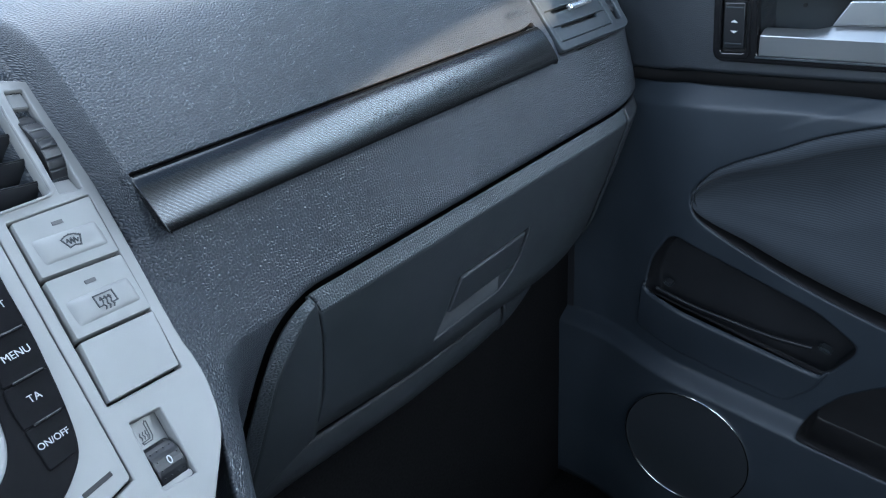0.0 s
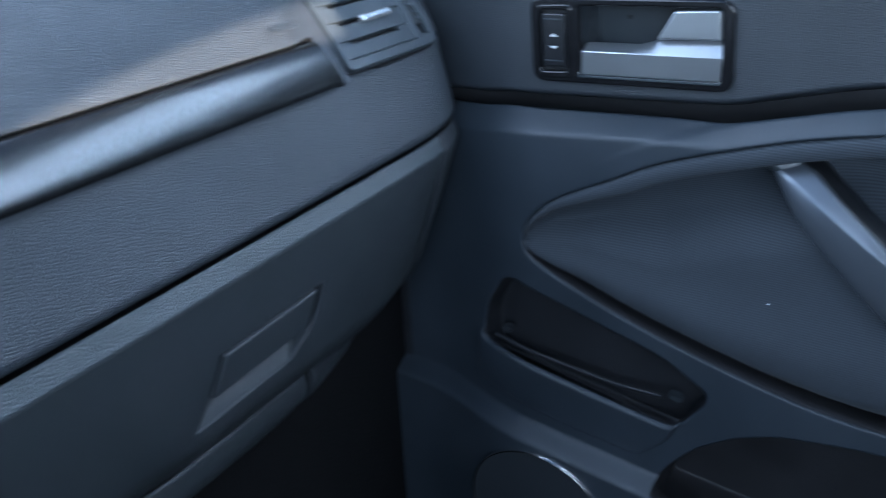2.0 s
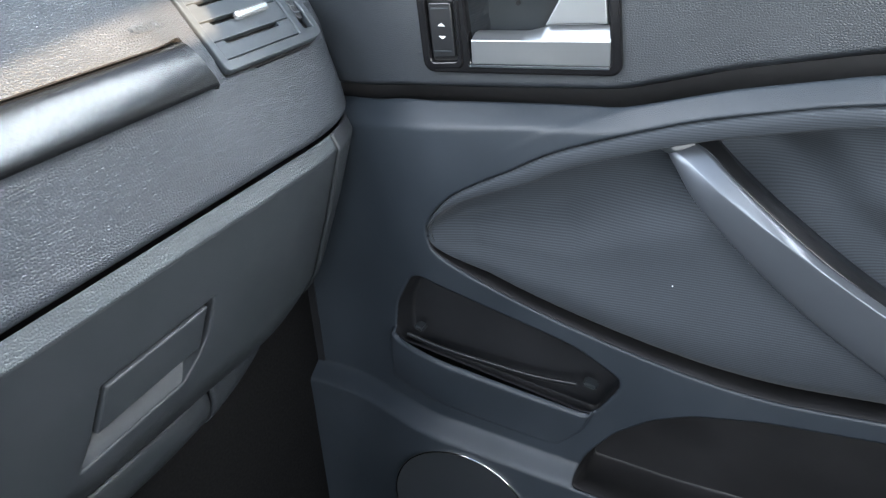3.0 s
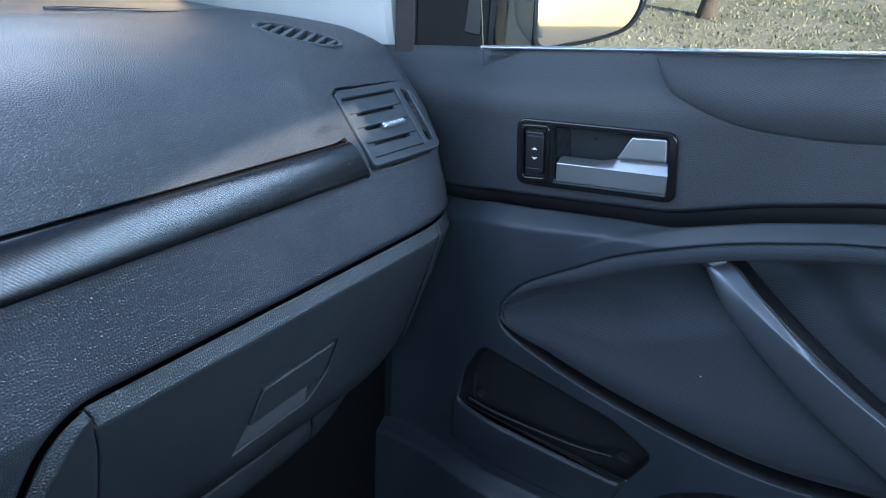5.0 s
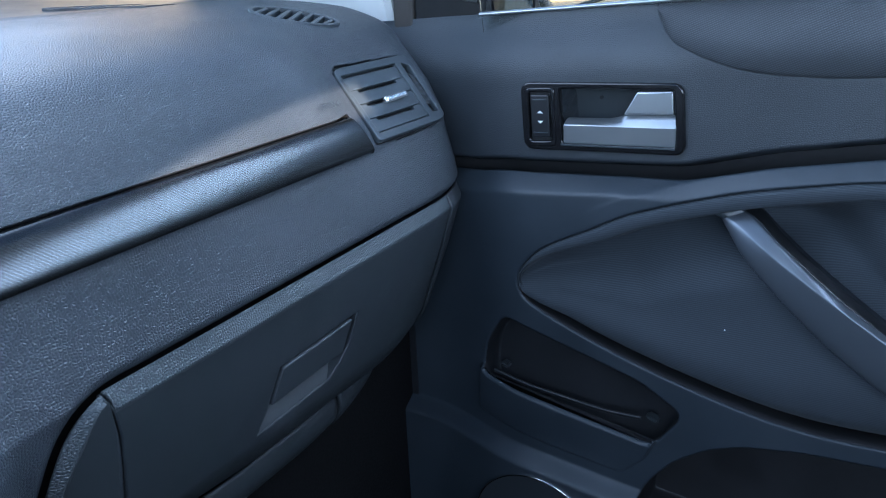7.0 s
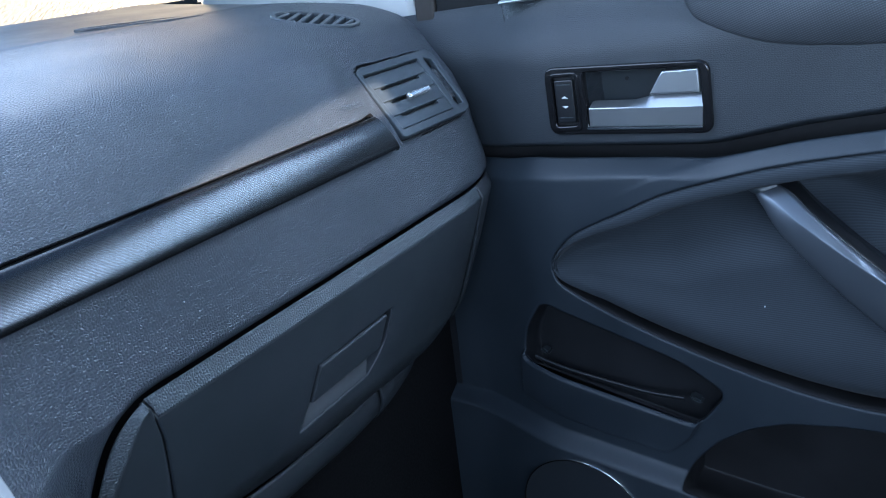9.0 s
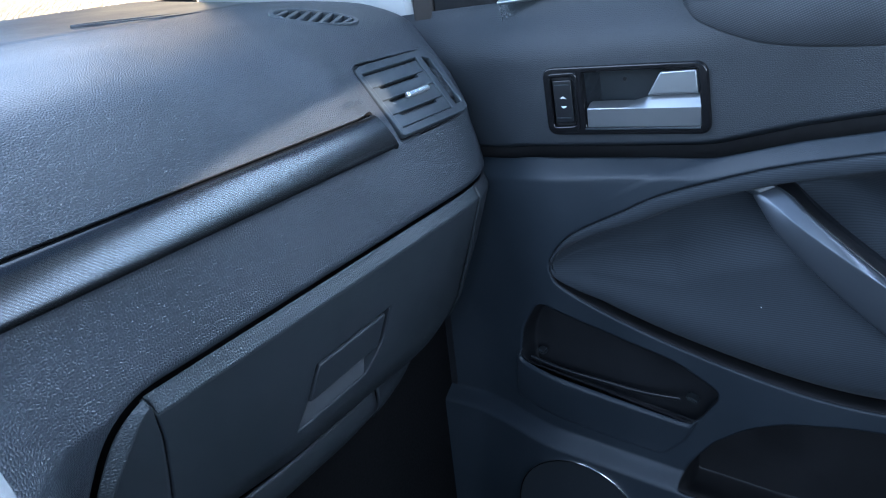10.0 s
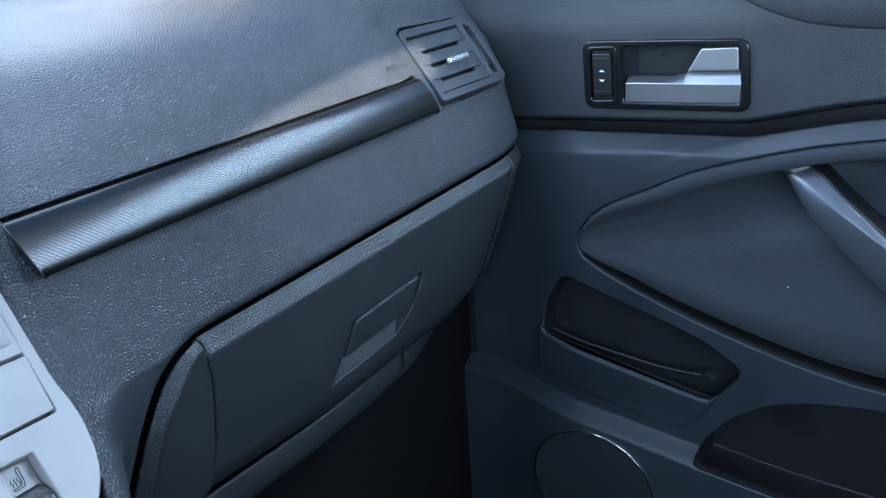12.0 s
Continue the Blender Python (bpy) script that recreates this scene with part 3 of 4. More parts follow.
for k in range(7):
    u = -0.037 + 0.0125 * k
    h = 0.0275 * math.sqrt(max(0.05, 1 - (u / 0.0455) ** 2))
    plate("grille_bar", [[(u - 0.0025 - 0.005, -h), (u + 0.0025 - 0.005, -h), (u + 0.0025 + 0.005, h), (u - 0.0025 + 0.005, h)]], GM, -0.006, 0.0008, VENT, grille, bevel=0.001)


# smooth panel between the pad and the windscreen
def crease(x):
    return 1.100 + (x - 0.45) * 0.03


def far_panel():
    X, T = np.meshgrid(np.linspace(-0.6, 0.86, 90), np.linspace(0, 1, 30), indexing="ij")
    c = crease(X) - 0.012
    Y = c + (1.33 - c) * T
    Z = 0.911 + 0.0065 * np.clip(T / 0.06, 0, 1) + 0.06 * np.clip(Y - c - 0.012, 0, 1) - 0.035 * ease(0.755, 0.835, X) - 0.03 * ease(0.25, -0.3, X)
    return np.stack([X, Y, Z], -1)


sheet("windscreen_panel", far_panel(), SMOOTH, dash, "smooth dark panel below the windscreen", 0.004)
SM = plane_frame((0.584, 1.123, 0.9184), (0.154, -0.034, -0.0058), (0.034, 0.154, 0.0095))
slot = plate("defroster_slot", [oval(0.079, 0.0125), oval(0.075, 0.0088)], SM, -0.003, 0.0016, SMOOTH, dash, "narrow windscreen defroster slot", 0.0008)
plate("slot_well", [oval(0.076, 0.0098)], SM, -0.003, 0.0004, DARK, slot)
block("windscreen_frit", (-0.7, 1.30, 0.90), (0.84, 1.36, 0.929), GLOSS, dash, "black lower edge of the windscreen", 0.006)


# knee panel, end cap and lower trim
def glove_y(z):
    return 0.9472 - 0.2606 * z + 0.0095


def bottom_z(x):
    return smooth_interp(x, [0.15, 0.24, 0.40, 0.54, 0.66, 0.73, 0.80], [0.545, 0.543, 0.520, 0.516, 0.510, 0.515, 0.55])


def lid_rows(x0, x1, n, top=0.6965):
    """Lid shape between two borders given as functions of height."""
    v = np.concatenate([[0, 0.01, 0.02, 0.035], np.linspace(0.05, 0.10, 8), np.linspace(0.12, 0.9, 40), np.linspace(0.91, 1.0, 10)])
    rows = []
    for u in np.linspace(0, 1, n):
        ring = []
        for t in v:
            xb = x0(0.70 - 0.16 * t) + (x1(0.70 - 0.16 * t) - x0(0.70 - 0.16 * t)) * u
            zb = bottom_z(xb)
            z = top + (zb - top) * t
            drop = top - z
            y = glove_y(z) - 0.005 - 0.002 * ease(0.0, 0.5, t)
            y += 0.011 * np.clip(1 - drop / 0.0135, 0, 1) + 0.012 * np.clip((t - 0.8) / 0.2, 0, 1) ** 2
            y += float(end_roll(xb, z))
            ring.append((xb, y, z))
        rows.append(ring)
    return np.array(rows)


def seam_left(z):
    return np.interp(z, [0.50, 0.55, 0.593, 0.656, 0.70], [0.240, 0.247, 0.2535, 0.2495, 0.2395])


glove = thing("glove_box", "closed dark grey glove box with a recessed latch", "glove box")
LATCH = [(0.4215, 0.6232), (0.5378, 0.6255), (0.5305, 0.592), (0.5210, 0.5790), (0.5030, 0.5640), (0.398, 0.5620), (0.4095, 0.585)]


def lid_grid():
    """The lid on a fine grid, open where the latch sits."""
    v = np.concatenate([np.linspace(0, 0.12, 14), np.linspace(0.13, 0.9, 90), np.linspace(0.91, 1.0, 10)])
    U, T = np.meshgrid(np.linspace(0, 1, 300), v, indexing="ij")
    left, right = seam_left(0.6965 - 0.17 * T) + 0.0012, 0.7195
    X = left + (right - left) * U
    Z = 0.6965 + (bottom_z(X) - 0.6965) * T
    G, inside = snapped(np.stack([X, Z], -1), LATCH)
    X, Z = G[..., 0], G[..., 1]
    return np.stack([X, lid_y(X, Z, T), Z], -1), inside


def lid_y(X, Z, T=0.5):
    y = glove_y(Z) - 0.007 + 0.011 * np.clip(1 - (0.6965 - Z) / 0.0135, 0, 1) + 0.012 * np.clip((T - 0.8) / 0.2, 0, 1) ** 2
    return y + end_roll(X, Z) + 0.0012 * ease(0.0016, 0.0, far(np.stack([X, Z], -1), LATCH))


LID, in_latch = lid_grid()
sheet("lid", LID, HARD, glove, "", 0.004, keep=~in_latch)


def latch_pit():
    """Dark well behind the flap, its floor rising to the lid's face along the lower edge."""
    q = np.array(rounded(LATCH, 0.001, 2))
    c = np.array((0.472, 0.595))
    rows = []
    for k, (s, deep) in enumerate(((1.0, 0.0), (0.995, 0.006), (0.99, 0.020), (0.75, 0.022), (0.4, 0.022), (0.02, 0.022))):
        p = c + (q - c) * s
        floor = np.clip((p[:, 1] - 0.5630) / 0.024, 0.0, 1) * 0.022
        rows.append(np.stack([p[:, 0], glove_y(p[:, 1]) - 0.0058 + np.minimum(deep, floor), p[:, 1]], -1))
    return np.array(rows)


sheet("latch_well", latch_pit(), HARD, glove, "scooped finger recess under the flap", closed=True).data.set_sharp_from_angle(angle=radians(35))
# pebbled bevel that runs along the lid's top edge


def bevel_band(x0, x1, n=120):
    rows = []
    for x in np.linspace(x0, x1, n):
        ring = []
        for t in np.linspace(0, 1, 8):
            z = 0.6985 - 0.0145 * t
            y = glove_y(z) - 0.0075 + 0.011 * (1 - t) + float(end_roll(x, z))
            xx = x + (0.2395 - float(seam_left(z))) * -1.0 * max(0.0, 1 - (x - x0) / 0.05) if x0 < 0.3 else x
            ring.append((xx, y, z))
        rows.append(ring)
    return np.array(rows)


LB = bevel_band(0.2425, 0.7195)
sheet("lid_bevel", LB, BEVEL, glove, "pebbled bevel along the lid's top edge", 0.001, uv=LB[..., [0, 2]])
LM = plane_frame((0, 0.9472 + 0.0095 - 0.0078, 0), (1, 0, 0), (0, -0.2606, 1))
latch = plate("latch", [rounded([(x, z * 1.0334) for x, z in ((0.4130, 0.5855), (0.5205, 0.5880), (0.5292, 0.6225), (0.4248, 0.6203))], 0.0015)], LM, -0.010, 0.0004, HARD, glove, "flush pull flap of the latch", 0.0018)

knee_outer = [(0.2385, 0.6995), (0.2253, 0.6925), (0.2110, 0.6770), (0.1985, 0.6510), (0.1870, 0.6155), (0.1775, 0.5780), (0.1670, 0.5430), (0.150, 0.47)]
knee_mid = [(0.2395, 0.6945), (0.2310, 0.6885), (0.2190, 0.6700), (0.2055, 0.6470), (0.1965, 0.6150), (0.1870, 0.5770), (0.1775, 0.5420), (0.161, 0.47)]


def knee(a, b, n, sink):
    A, B = spline(a, 90), spline(b, 90)
    v = np.linspace(0, 1, n)[None, :, None]
    xz = A[:, None] * (1 - v) + B[:, None] * v
    y = glove_y(xz[..., 1]) - 0.006 + sink[0] + (sink[1] - sink[0]) * v[..., 0]
    return np.stack([xz[..., 0], y, xz[..., 1]], -1)


sheet("knee_panel", knee(knee_mid[:7] + [(0.174, 0.528)], [(0.2408, 0.6945), (0.2450, 0.675), (0.2481, 0.66), (0.2505, 0.635), (0.2515, 0.612), (0.2522, 0.593), (0.2500, 0.566), (0.2475, 0.552)], 14, (-0.002, -0.0005)), HARD, dash, "", 0.004)
KB = knee(knee_outer, knee_mid, 10, (0.005, -0.002))
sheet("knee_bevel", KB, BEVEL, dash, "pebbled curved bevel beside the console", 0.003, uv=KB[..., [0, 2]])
sheet("end_cap", lid_rows(lambda z: 0.7218 + 0 * z, lambda z: 0.7965 + 0 * z, 24), HARD, dash, "", 0.004)


def under_trim(x0, x1, y0, z0, r):
    rows = []
    for x in np.linspace(x0, x1, 50):
        a = np.linspace(-0.4, 2.0, 22)
        bend = 0.9 * max(0.0, x - 0.48) ** 2
        rows.append([(x, y0 + bend - r * math.cos(t), z0 + (bottom_z(np.array(x)) - 0.52) * 0.6 - r * math.sin(t) * 1.15) for t in a])
    return np.array(rows)


sheet("lower_trim", under_trim(0.15, 0.562, 0.868, 0.492, 0.03), HARD, dash, "rounded lower trim under the glove box", 0.004)
sheet("lower_side_trim", under_trim(0.5645, 0.80, 0.870, 0.494, 0.031), HARD, dash, "", 0.004)
tagged(block("wall_dash", (0.10, 0.885, 0.55), (0.70, 0.90, 0.86), DARK, None, "", 0.01), "dark structure inside the dashboard", kind="structure")
tagged(block("wall_footwell", (0.10, 0.90, 0.03), (0.83, 0.93, 0.53), CARPET_SHADE, None, "", 0.01), "black carpeted footwell front", kind="structure")
tagged(block("wall_tunnel", (0.0, 0.3, 0.0), (0.10, 0.95, 0.50), DARK, None, "", 0.02), "dark side of the centre tunnel", kind="structure")

# ---- centre console ----
CM = plane_frame((0.0749, 0.7422, 0.7277), (0.9702, 0.1816, -0.1603), (-0.0006, 0.6635, 0.7481))
stack = thing("centre_console", "satin silver centre console with grey buttons", "console")
right_edge = [(21.7, -71), (48.4, -42), (57.5, -18), (59.6, 0), (59.4, 22.5), (66.1, 93.3), (70.3, 150.6), (72.6, 176), (71, 189), (64, 193), (50, 195)]
fascia_outer = scaled([(-20, -110), (0, -93)] + [tuple(q) for q in spline(right_edge, 44)] + [(-20, 203), (-77, 206), (-150, 200), (-220, 190), (-215, 100), (-200, 0), (-170, -80), (-140, -110)])
vent_hole = rounded(scaled([(43.5, 184), (42, 170), (39.6, 119), (10, 116), (-70, 112), (-70, 186)]), 0.003)
slot_hole = rounded(scaled([(51, 187), (62.5, 187), (59.6, 118), (44.6, 118)]), 0.0012)
heat_hole = rounded(scaled([(4.2, -13.4), (23.8, -14.5), (20.9, -54), (0.3, -51.8)]), 0.0008)
button_hole = rounded(scaled([(-0.9, -0.8), (48.7, -0.9), (60.5, 113.3), (7.6, 109.1)]), 0.001)
panel_hole = scaled([(0.3, 106.8), (-10.2, -38.8), (-60, -50), (-150, -50), (-165, 107)])
plate("console_seam", [[(x + (0.0016 if x > 0 else -0.0016), y + (0.0016 if y > 0.15 else 0.0)) for x, y in fascia_outer], [(-0.07 + (x + 0.07) * 0.955, 0.05 + (y - 0.05) * 0.955) for x, y in fascia_outer]], CM, -0.004, 0.0008, DARK, stack)
fascia = plate("fascia", [fascia_outer, vent_hole, slot_hole, heat_hole, button_hole, panel_hole], CM, -0.004, 0.0036, SILVER, stack, "satin silver painted fascia", 0.0009)
well = plate("console_well", [[(x * 0.98, y * 0.98) for x, y in fascia_outer]], CM, -0.035, -0.031, DARK, stack)
# centre air outlet
for k, v in enumerate((171, 154, 137, 122)):
    block("vent_slat", (-0.070, -0.0010, -0.016), (0.0405 + 0.00004 * (v - 118), 0.0010, 0.016), SATIN, stack, "dark grey outlet blade" if not k else "", 0.0008, CM @ Matrix.Translation((0, v * mm, -0.014)) @ Matrix.Rotation(radians(-32), 4, "X"))
plate("vent_rim", [rounded(scaled([(45.2, 186), (43.6, 170), (41.2, 117.4), (10, 114.3), (-72, 110.3), (-72, 188)]), 0.004), vent_hole], CM, 0.003, 0.0058, SILVER, stack, "", 0.0012)
block("slot_block", (0.0505, 0.1765, -0.01), (0.062, 0.1865, 0.001), BUTTON, stack, "", 0.0006, CM)
block("slot_ramp", (0.0455, 0.1175, -0.012), (0.0595, 0.1285, 0.0005), SILVER, stack, "", 0.0006, CM @ Matrix.Translation((0, 0.118, 0)) @ Matrix.Rotation(radians(-14), 4, "X") @ Matrix.Translation((0, -0.118, 0)))


def ribbed_wheel(name, m, radius, width, ribs, a0, a1, mat, parent, label):
    bm = bmesh.new()
    n = ribs * 6
    prev = None
    for k in range(n + 1):
        a = radians(a0 + (a1 - a0) * k / n)
        r = radius - (0.0006 if k % 6 in (0,) else 0.0)
        ring = [bm.verts.new(m @ Vector((w, r2 * math.sin(a), r2 * math.cos(a)))) for w, r2 in ((-width / 2, radius * 0.6), (-width / 2, r - 0.0006), (-width / 2 + 0.0006, r), (width / 2 - 0.0006, r), (width / 2, r - 0.0006), (width / 2, radius * 0.6))]
        if prev:
            for i in range(5):
                bm.faces.new((prev[i], ring[i], ring[i + 1], prev[i + 1]))
        prev = ring
    return part(name, bm, mat, parent, label)


ribbed_wheel("thumbwheel", CM @ Matrix.Translation((0.0535, 0.1515, -0.0215)) @ Matrix.Rotation(radians(4), 4, "Z"), 0.029, 0.0115, 12, -75, 75, SATIN, stack, "ribbed black thumbwheel")

# three large buttons
quads = [[(6.6, 73.6), (56.0, 74.3), (59.4, 112.0), (8.6, 108.0)], [(4.4, 36.5), (52.9, 36.6), (55.8, 72.9), (6.5, 72.2)], [(0.1, 0.3), (47.7, 0.2), (52.5, 35.3), (4.3, 35.2)]]
for k, q in enumerate(quads):
    mx, my = sum(p[0] for p in q) / 4, sum(p[1] for p in q) / 4
    b = plate("button", [rounded(scaled([(x + math.copysign(0.45, mx - x), y + math.copysign(0.45, my - y)) for x, y in q]), 0.0012)], CM, -0.008, 0.0050, BUTTON, stack, ("grey button with a windscreen heater symbol", "grey button with a rear window heater symbol", "blank grey button cover")[k], 0.0005)
    if k == 2:
        continue
    cx, cy = sum(p[0] for p in q) / 4, sum(p[1] for p in q) / 4
    BM = CM @ Matrix.Translation((cx * mm, (cy - 4.0) * mm, 0.0050)) @ Matrix.Rotation(radians(1.5), 4, "Z")
    # a raised bar that swells out of the button
    w, h = 0.0205, 0.0078
    rows = []
    for u in np.linspace(-1, 1, 40):
        rows.append([BM @ Vector((w * u, h * v, -0.0003 + 0.0024 * (1 - abs(u) ** 10) * (1 - v * v) ** 0.6)) for v in np.linspace(-1, 1, 16)])
    sheet("raised_bar", np.array(rows), BUTTON, b)
    block("indicator", (-0.0034, 0.0122, -0.0002), (0.0034, 0.0146, 0.0003), LAMP, b, "", 0.0001, BM)
    IM = BM @ Matrix.Translation((0, 0, 0.00215))

    def line(points, wd=0.00036):
        pts = [Vector(p) * 0.001 for p in points]
        bm = bmesh.new()
        for p0, p1 in zip(pts, pts[1:]):
            d = (p1 - p0).normalized()
            n = Vector((-d.y, d.x)) * wd
            q4 = [bm.verts.new(IM @ Vector((*(c), 0.0))) for c in (p0 - d * wd - n, p1 + d * wd - n, p1 + d * wd + n, p0 - d * wd + n)]
            top = [bm.verts.new(IM @ Vector((*(c), 0.0004))) for c in (p0 - d * wd - n, p1 + d * wd - n, p1 + d * wd + n, p0 - d * wd + n)]
            bm.faces.new(top)
            for i in range(4):
                bm.faces.new((q4[i], q4[(i + 1) % 4], top[(i + 1) % 4], top[i]))
        return bm
    if k == 0:
        fan = [(-6, 2.2), (-3, 3.6), (0, 4.1), (3, 3.6), (6, 2.2), (3.4, -3.4), (0, -2.6), (-3.4, -3.4), (-6, 2.2)]
        part("symbol", line(fan), INK, b)
        part("symbol", line([(-3.6, 0), (-2.6, 1.6), (-1.6, -1.2), (-0.5, 1.8), (0.5, -1.2), (1.6, 1.6), (2.6, -1.0), (3.6, 0.6)], 0.0003), INK, b)
    else:
        part("symbol", line([(-3.2, -2.6), (-6, -2.6), (-6, 4), (6, 4), (6, -2.6), (3.2, -2.6)]), INK, b)
        for dx in (-2.6, 0, 2.6):
            part("symbol", line([(dx - 0.4, -5), (dx + 0.6, -3.6), (dx - 0.5, -2), (dx + 0.5, -0.4), (dx, 2.0), (dx - 0.9, 0.9), (dx, 2.0), (dx + 0.9, 0.9)], 0.0003), INK, b)

# radio panel with its curved row of black keys
panel = plate("radio_panel", [rounded(scaled([(-1.3, 105.4), (-11.8, -37.4), (-60, -48.6), (-149, -48.6), (-163.6, 105.6)]), 0.002)], CM, -0.008, 0.0048, SILVER, stack, "satin silver radio panel", 0.0006)
plate("panel_slot", [rounded(scaled([(-36, -34), (-18.5, -31.5), (-18.6, -29.0), (-36, -31.4)]), 0.0004)], CM, 0.004, 0.0051, DARK, panel, bevel=0.0001)
band_r = spline([(-9.5, 92), (-12.0, 79.6), (-14.2, 48.4), (-19.5, 11), (-25.6, -11.6), (-36, -23), (-50, -31), (-75, -36)], 40)
band_l = spline([(-75, -14), (-61, -7), (-52.5, 4), (-48, 20), (-42, 48), (-37, 76), (-34, 92)], 40)
keys = plate("key_surround", [scaled([tuple(p) for p in band_r] + [tuple(p) for p in band_l])], CM, 0.004, 0.0062, KEY, panel, "black key surround", 0.0006)


def edge_at(band, v):
    o = np.argsort(band[:, 1])
    return float(np.interp(v, band[o, 1], band[o, 0]))


for k, (lo, hi, word) in enumerate(((53.9, 80.0, "AST"), (30.3, 53.1, "MENU"), (8.6, 29.5, "TA"), (-13.5, 7.8, "ON/OFF"))):
    vs = np.linspace(lo, hi, 8)
    L = [(edge_at(band_l[20:], max(v, -6)) + 4.6, v - 1.2) for v in vs]
    R = [(edge_at(band_r[:34], v) - 1.0, v + 0.6) for v in vs]
    key = plate("key", [rounded(scaled(L + R[::-1]), 0.0015 if k < 3 else 0.005, 3)], CM, 0.005, 0.0074, KEY, panel, "satin black key with white lettering", 0.0006)
    c = ((L[3][0] + R[3][0]) / 2 + (1.5, 0.6, 0.3, -0.6)[k], (lo + hi) / 2 + 0.5)
    lettering("lettering", word, 0.0055 if k < 3 else 0.0046, CM @ Matrix.Translation((c[0] * mm, c[1] * mm, 0.0075)) @ Matrix.Rotation(radians(4), 4, "Z"), PRINT, key, "white printed letters", 0.00008)
    if k:
        e = hi + 0.3
        l0, r0 = edge_at(band_l[20:], e) + 9.0, edge_at(band_r[:34], e) - 3.2
        plate("key_ridge", [rounded(scaled([(l0, e - 1.6), (r0, e - 0.4), (r0, e + 1.4), (l0, e + 0.2)]), 0.0009)], CM, 0.006, 0.0088, GLOSS, panel, bevel=0.0007)

# seat heater wheel
recess = plate("wheel_recess", [[(x * 1.0, y) for x, y in heat_hole]], CM, -0.012, -0.0035, BUTTON, stack, "grey recess with a heated seat symbol", 0.0003)
IM = CM @ Matrix.Translation((0.0125, -0.0222, -0.0037))
part("symbol", line([(3.4, 6.4), (4.2, 6.0), (3.2, -2.2), (2.0, -4.2), (-3.4, -4.4), (-4.0, -3.4), (1.0, -3.0), (1.8, -1.6), (2.4, 5.2), (3.4, 6.4)], 0.0003), INK, recess)
for dx in (-3.0, -1.2, 0.6):
    part("symbol", line([(dx - 0.2, -2.2), (dx + 0.4, -1.0), (dx - 0.3, 0.2), (dx + 0.3, 1.6)], 0.00028), INK, recess)
ribbed_wheel("heater_wheel", CM @ Matrix.Translation((0.0118, -0.0405, -0.0115)), 0.0145, 0.0178, 2, -62, 62, SATIN, stack, "dark thumbwheel marked zero")
bm = bmesh.new()
for a in (-48, -30, 30, 48):
    for w in (-0.0062, -0.0021, 0.0021, 0.0062):
        r = radians(a)
        bmesh.ops.create_icosphere(bm, subdivisions=1, radius=0.0006, matrix=CM @ Matrix.Translation((0.0118 + w, -0.0405 + 0.0145 * math.sin(r), -0.0115 + 0.0145 * math.cos(r))))
for a in (-12, 8):
    for w in (-0.0062, 0.0066):
        r = radians(a)
        bmesh.ops.create_icosphere(bm, subdivisions=1, radius=0.0006, matrix=CM @ Matrix.Translation((0.0118 + w, -0.0405 + 0.0145 * math.sin(r), -0.0115 + 0.0145 * math.cos(r))))
part("wheel_studs", bm, SATIN, stack)
lettering("lettering", "0", 0.0065, CM @ Matrix.Translation((0.0122, -0.0405, 0.0031)), PRINT, stack, "white numeral", 0.0001)
block("recess_lip", (0.0008, -0.0535, -0.008), (0.0205, -0.0500, 0.0015), SILVER, stack, "", 0.0006, CM)

# ---- passenger door ----
door = thing("car_door", "closed dark grey car door with cloth insert", "car door")


def ledge(y):
    return smooth_interp(y, [-0.4, 0.2, 0.25, 0.345, 0.44, 0.53, 0.625, 0.74, 0.775, 1.0], [0.79, 0.777, 0.773, 0.764, 0.747, 0.724, 0.719, 0.7135, 0.707, 0.69])


def sill(y):
    return 0.893 + (0.756 - y) * 0.0636


INSERT_TOP = [(0.7145, 0.578), (0.711, 0.597), (0.683, 0.629), (0.625, 0.661), (0.573, 0.688), (0.48, 0.719), (0.399, 0.737), (0.34, 0.746), (0.2, 0.757), (0.0, 0.764), (-0.3, 0.765)]
INSERT_LOW = [(0.7145, 0.577), (0.704, 0.559), (0.655, 0.533), (0.568, 0.500), (0.457, 0.470), (0.375, 0.458), (0.286, 0.459), (0.2, 0.462), (0.1, 0.468), (0.0, 0.47), (-0.3, 0.47)]
itop, ilow = spline(INSERT_TOP, 120), spline(INSERT_LOW, 120)
insert_poly = [tuple(p) for p in itop] + [tuple(p) for p in ilow[::-1]]
POCKET = rounded([(0.737, 0.529), (0.765, 0.482), (0.7725, 0.436), (0.538, 0.395), (0.507, 0.443), (0.560, 0.476)], 0.016, 6)
LIP = rounded([(0.7765, 0.4460), (0.5330, 0.4080), (0.548, 0.372), (0.577, 0.342), (0.66, 0.352), (0.781, 0.373)], 0.008)
BIN = rounded([(0.556, 0.308), (0.542, 0.340), (0.515, 0.376), (0.478, 0.404), (0.44, 0.420), (0.378, 0.431), (0.28, 0.437), (0.1, 0.436), (-0.3, 0.43), (-0.3, 0.285), (0.2, 0.287), (0.455, 0.297)], 0.01)


def pod_line(y):
    return smooth_interp(y, [-0.4, 0.2, 0.455, 0.56, 0.695, 0.81, 1.0], [0.295, 0.302, 0.313, 0.322, 0.339, 0.350, 0.36])


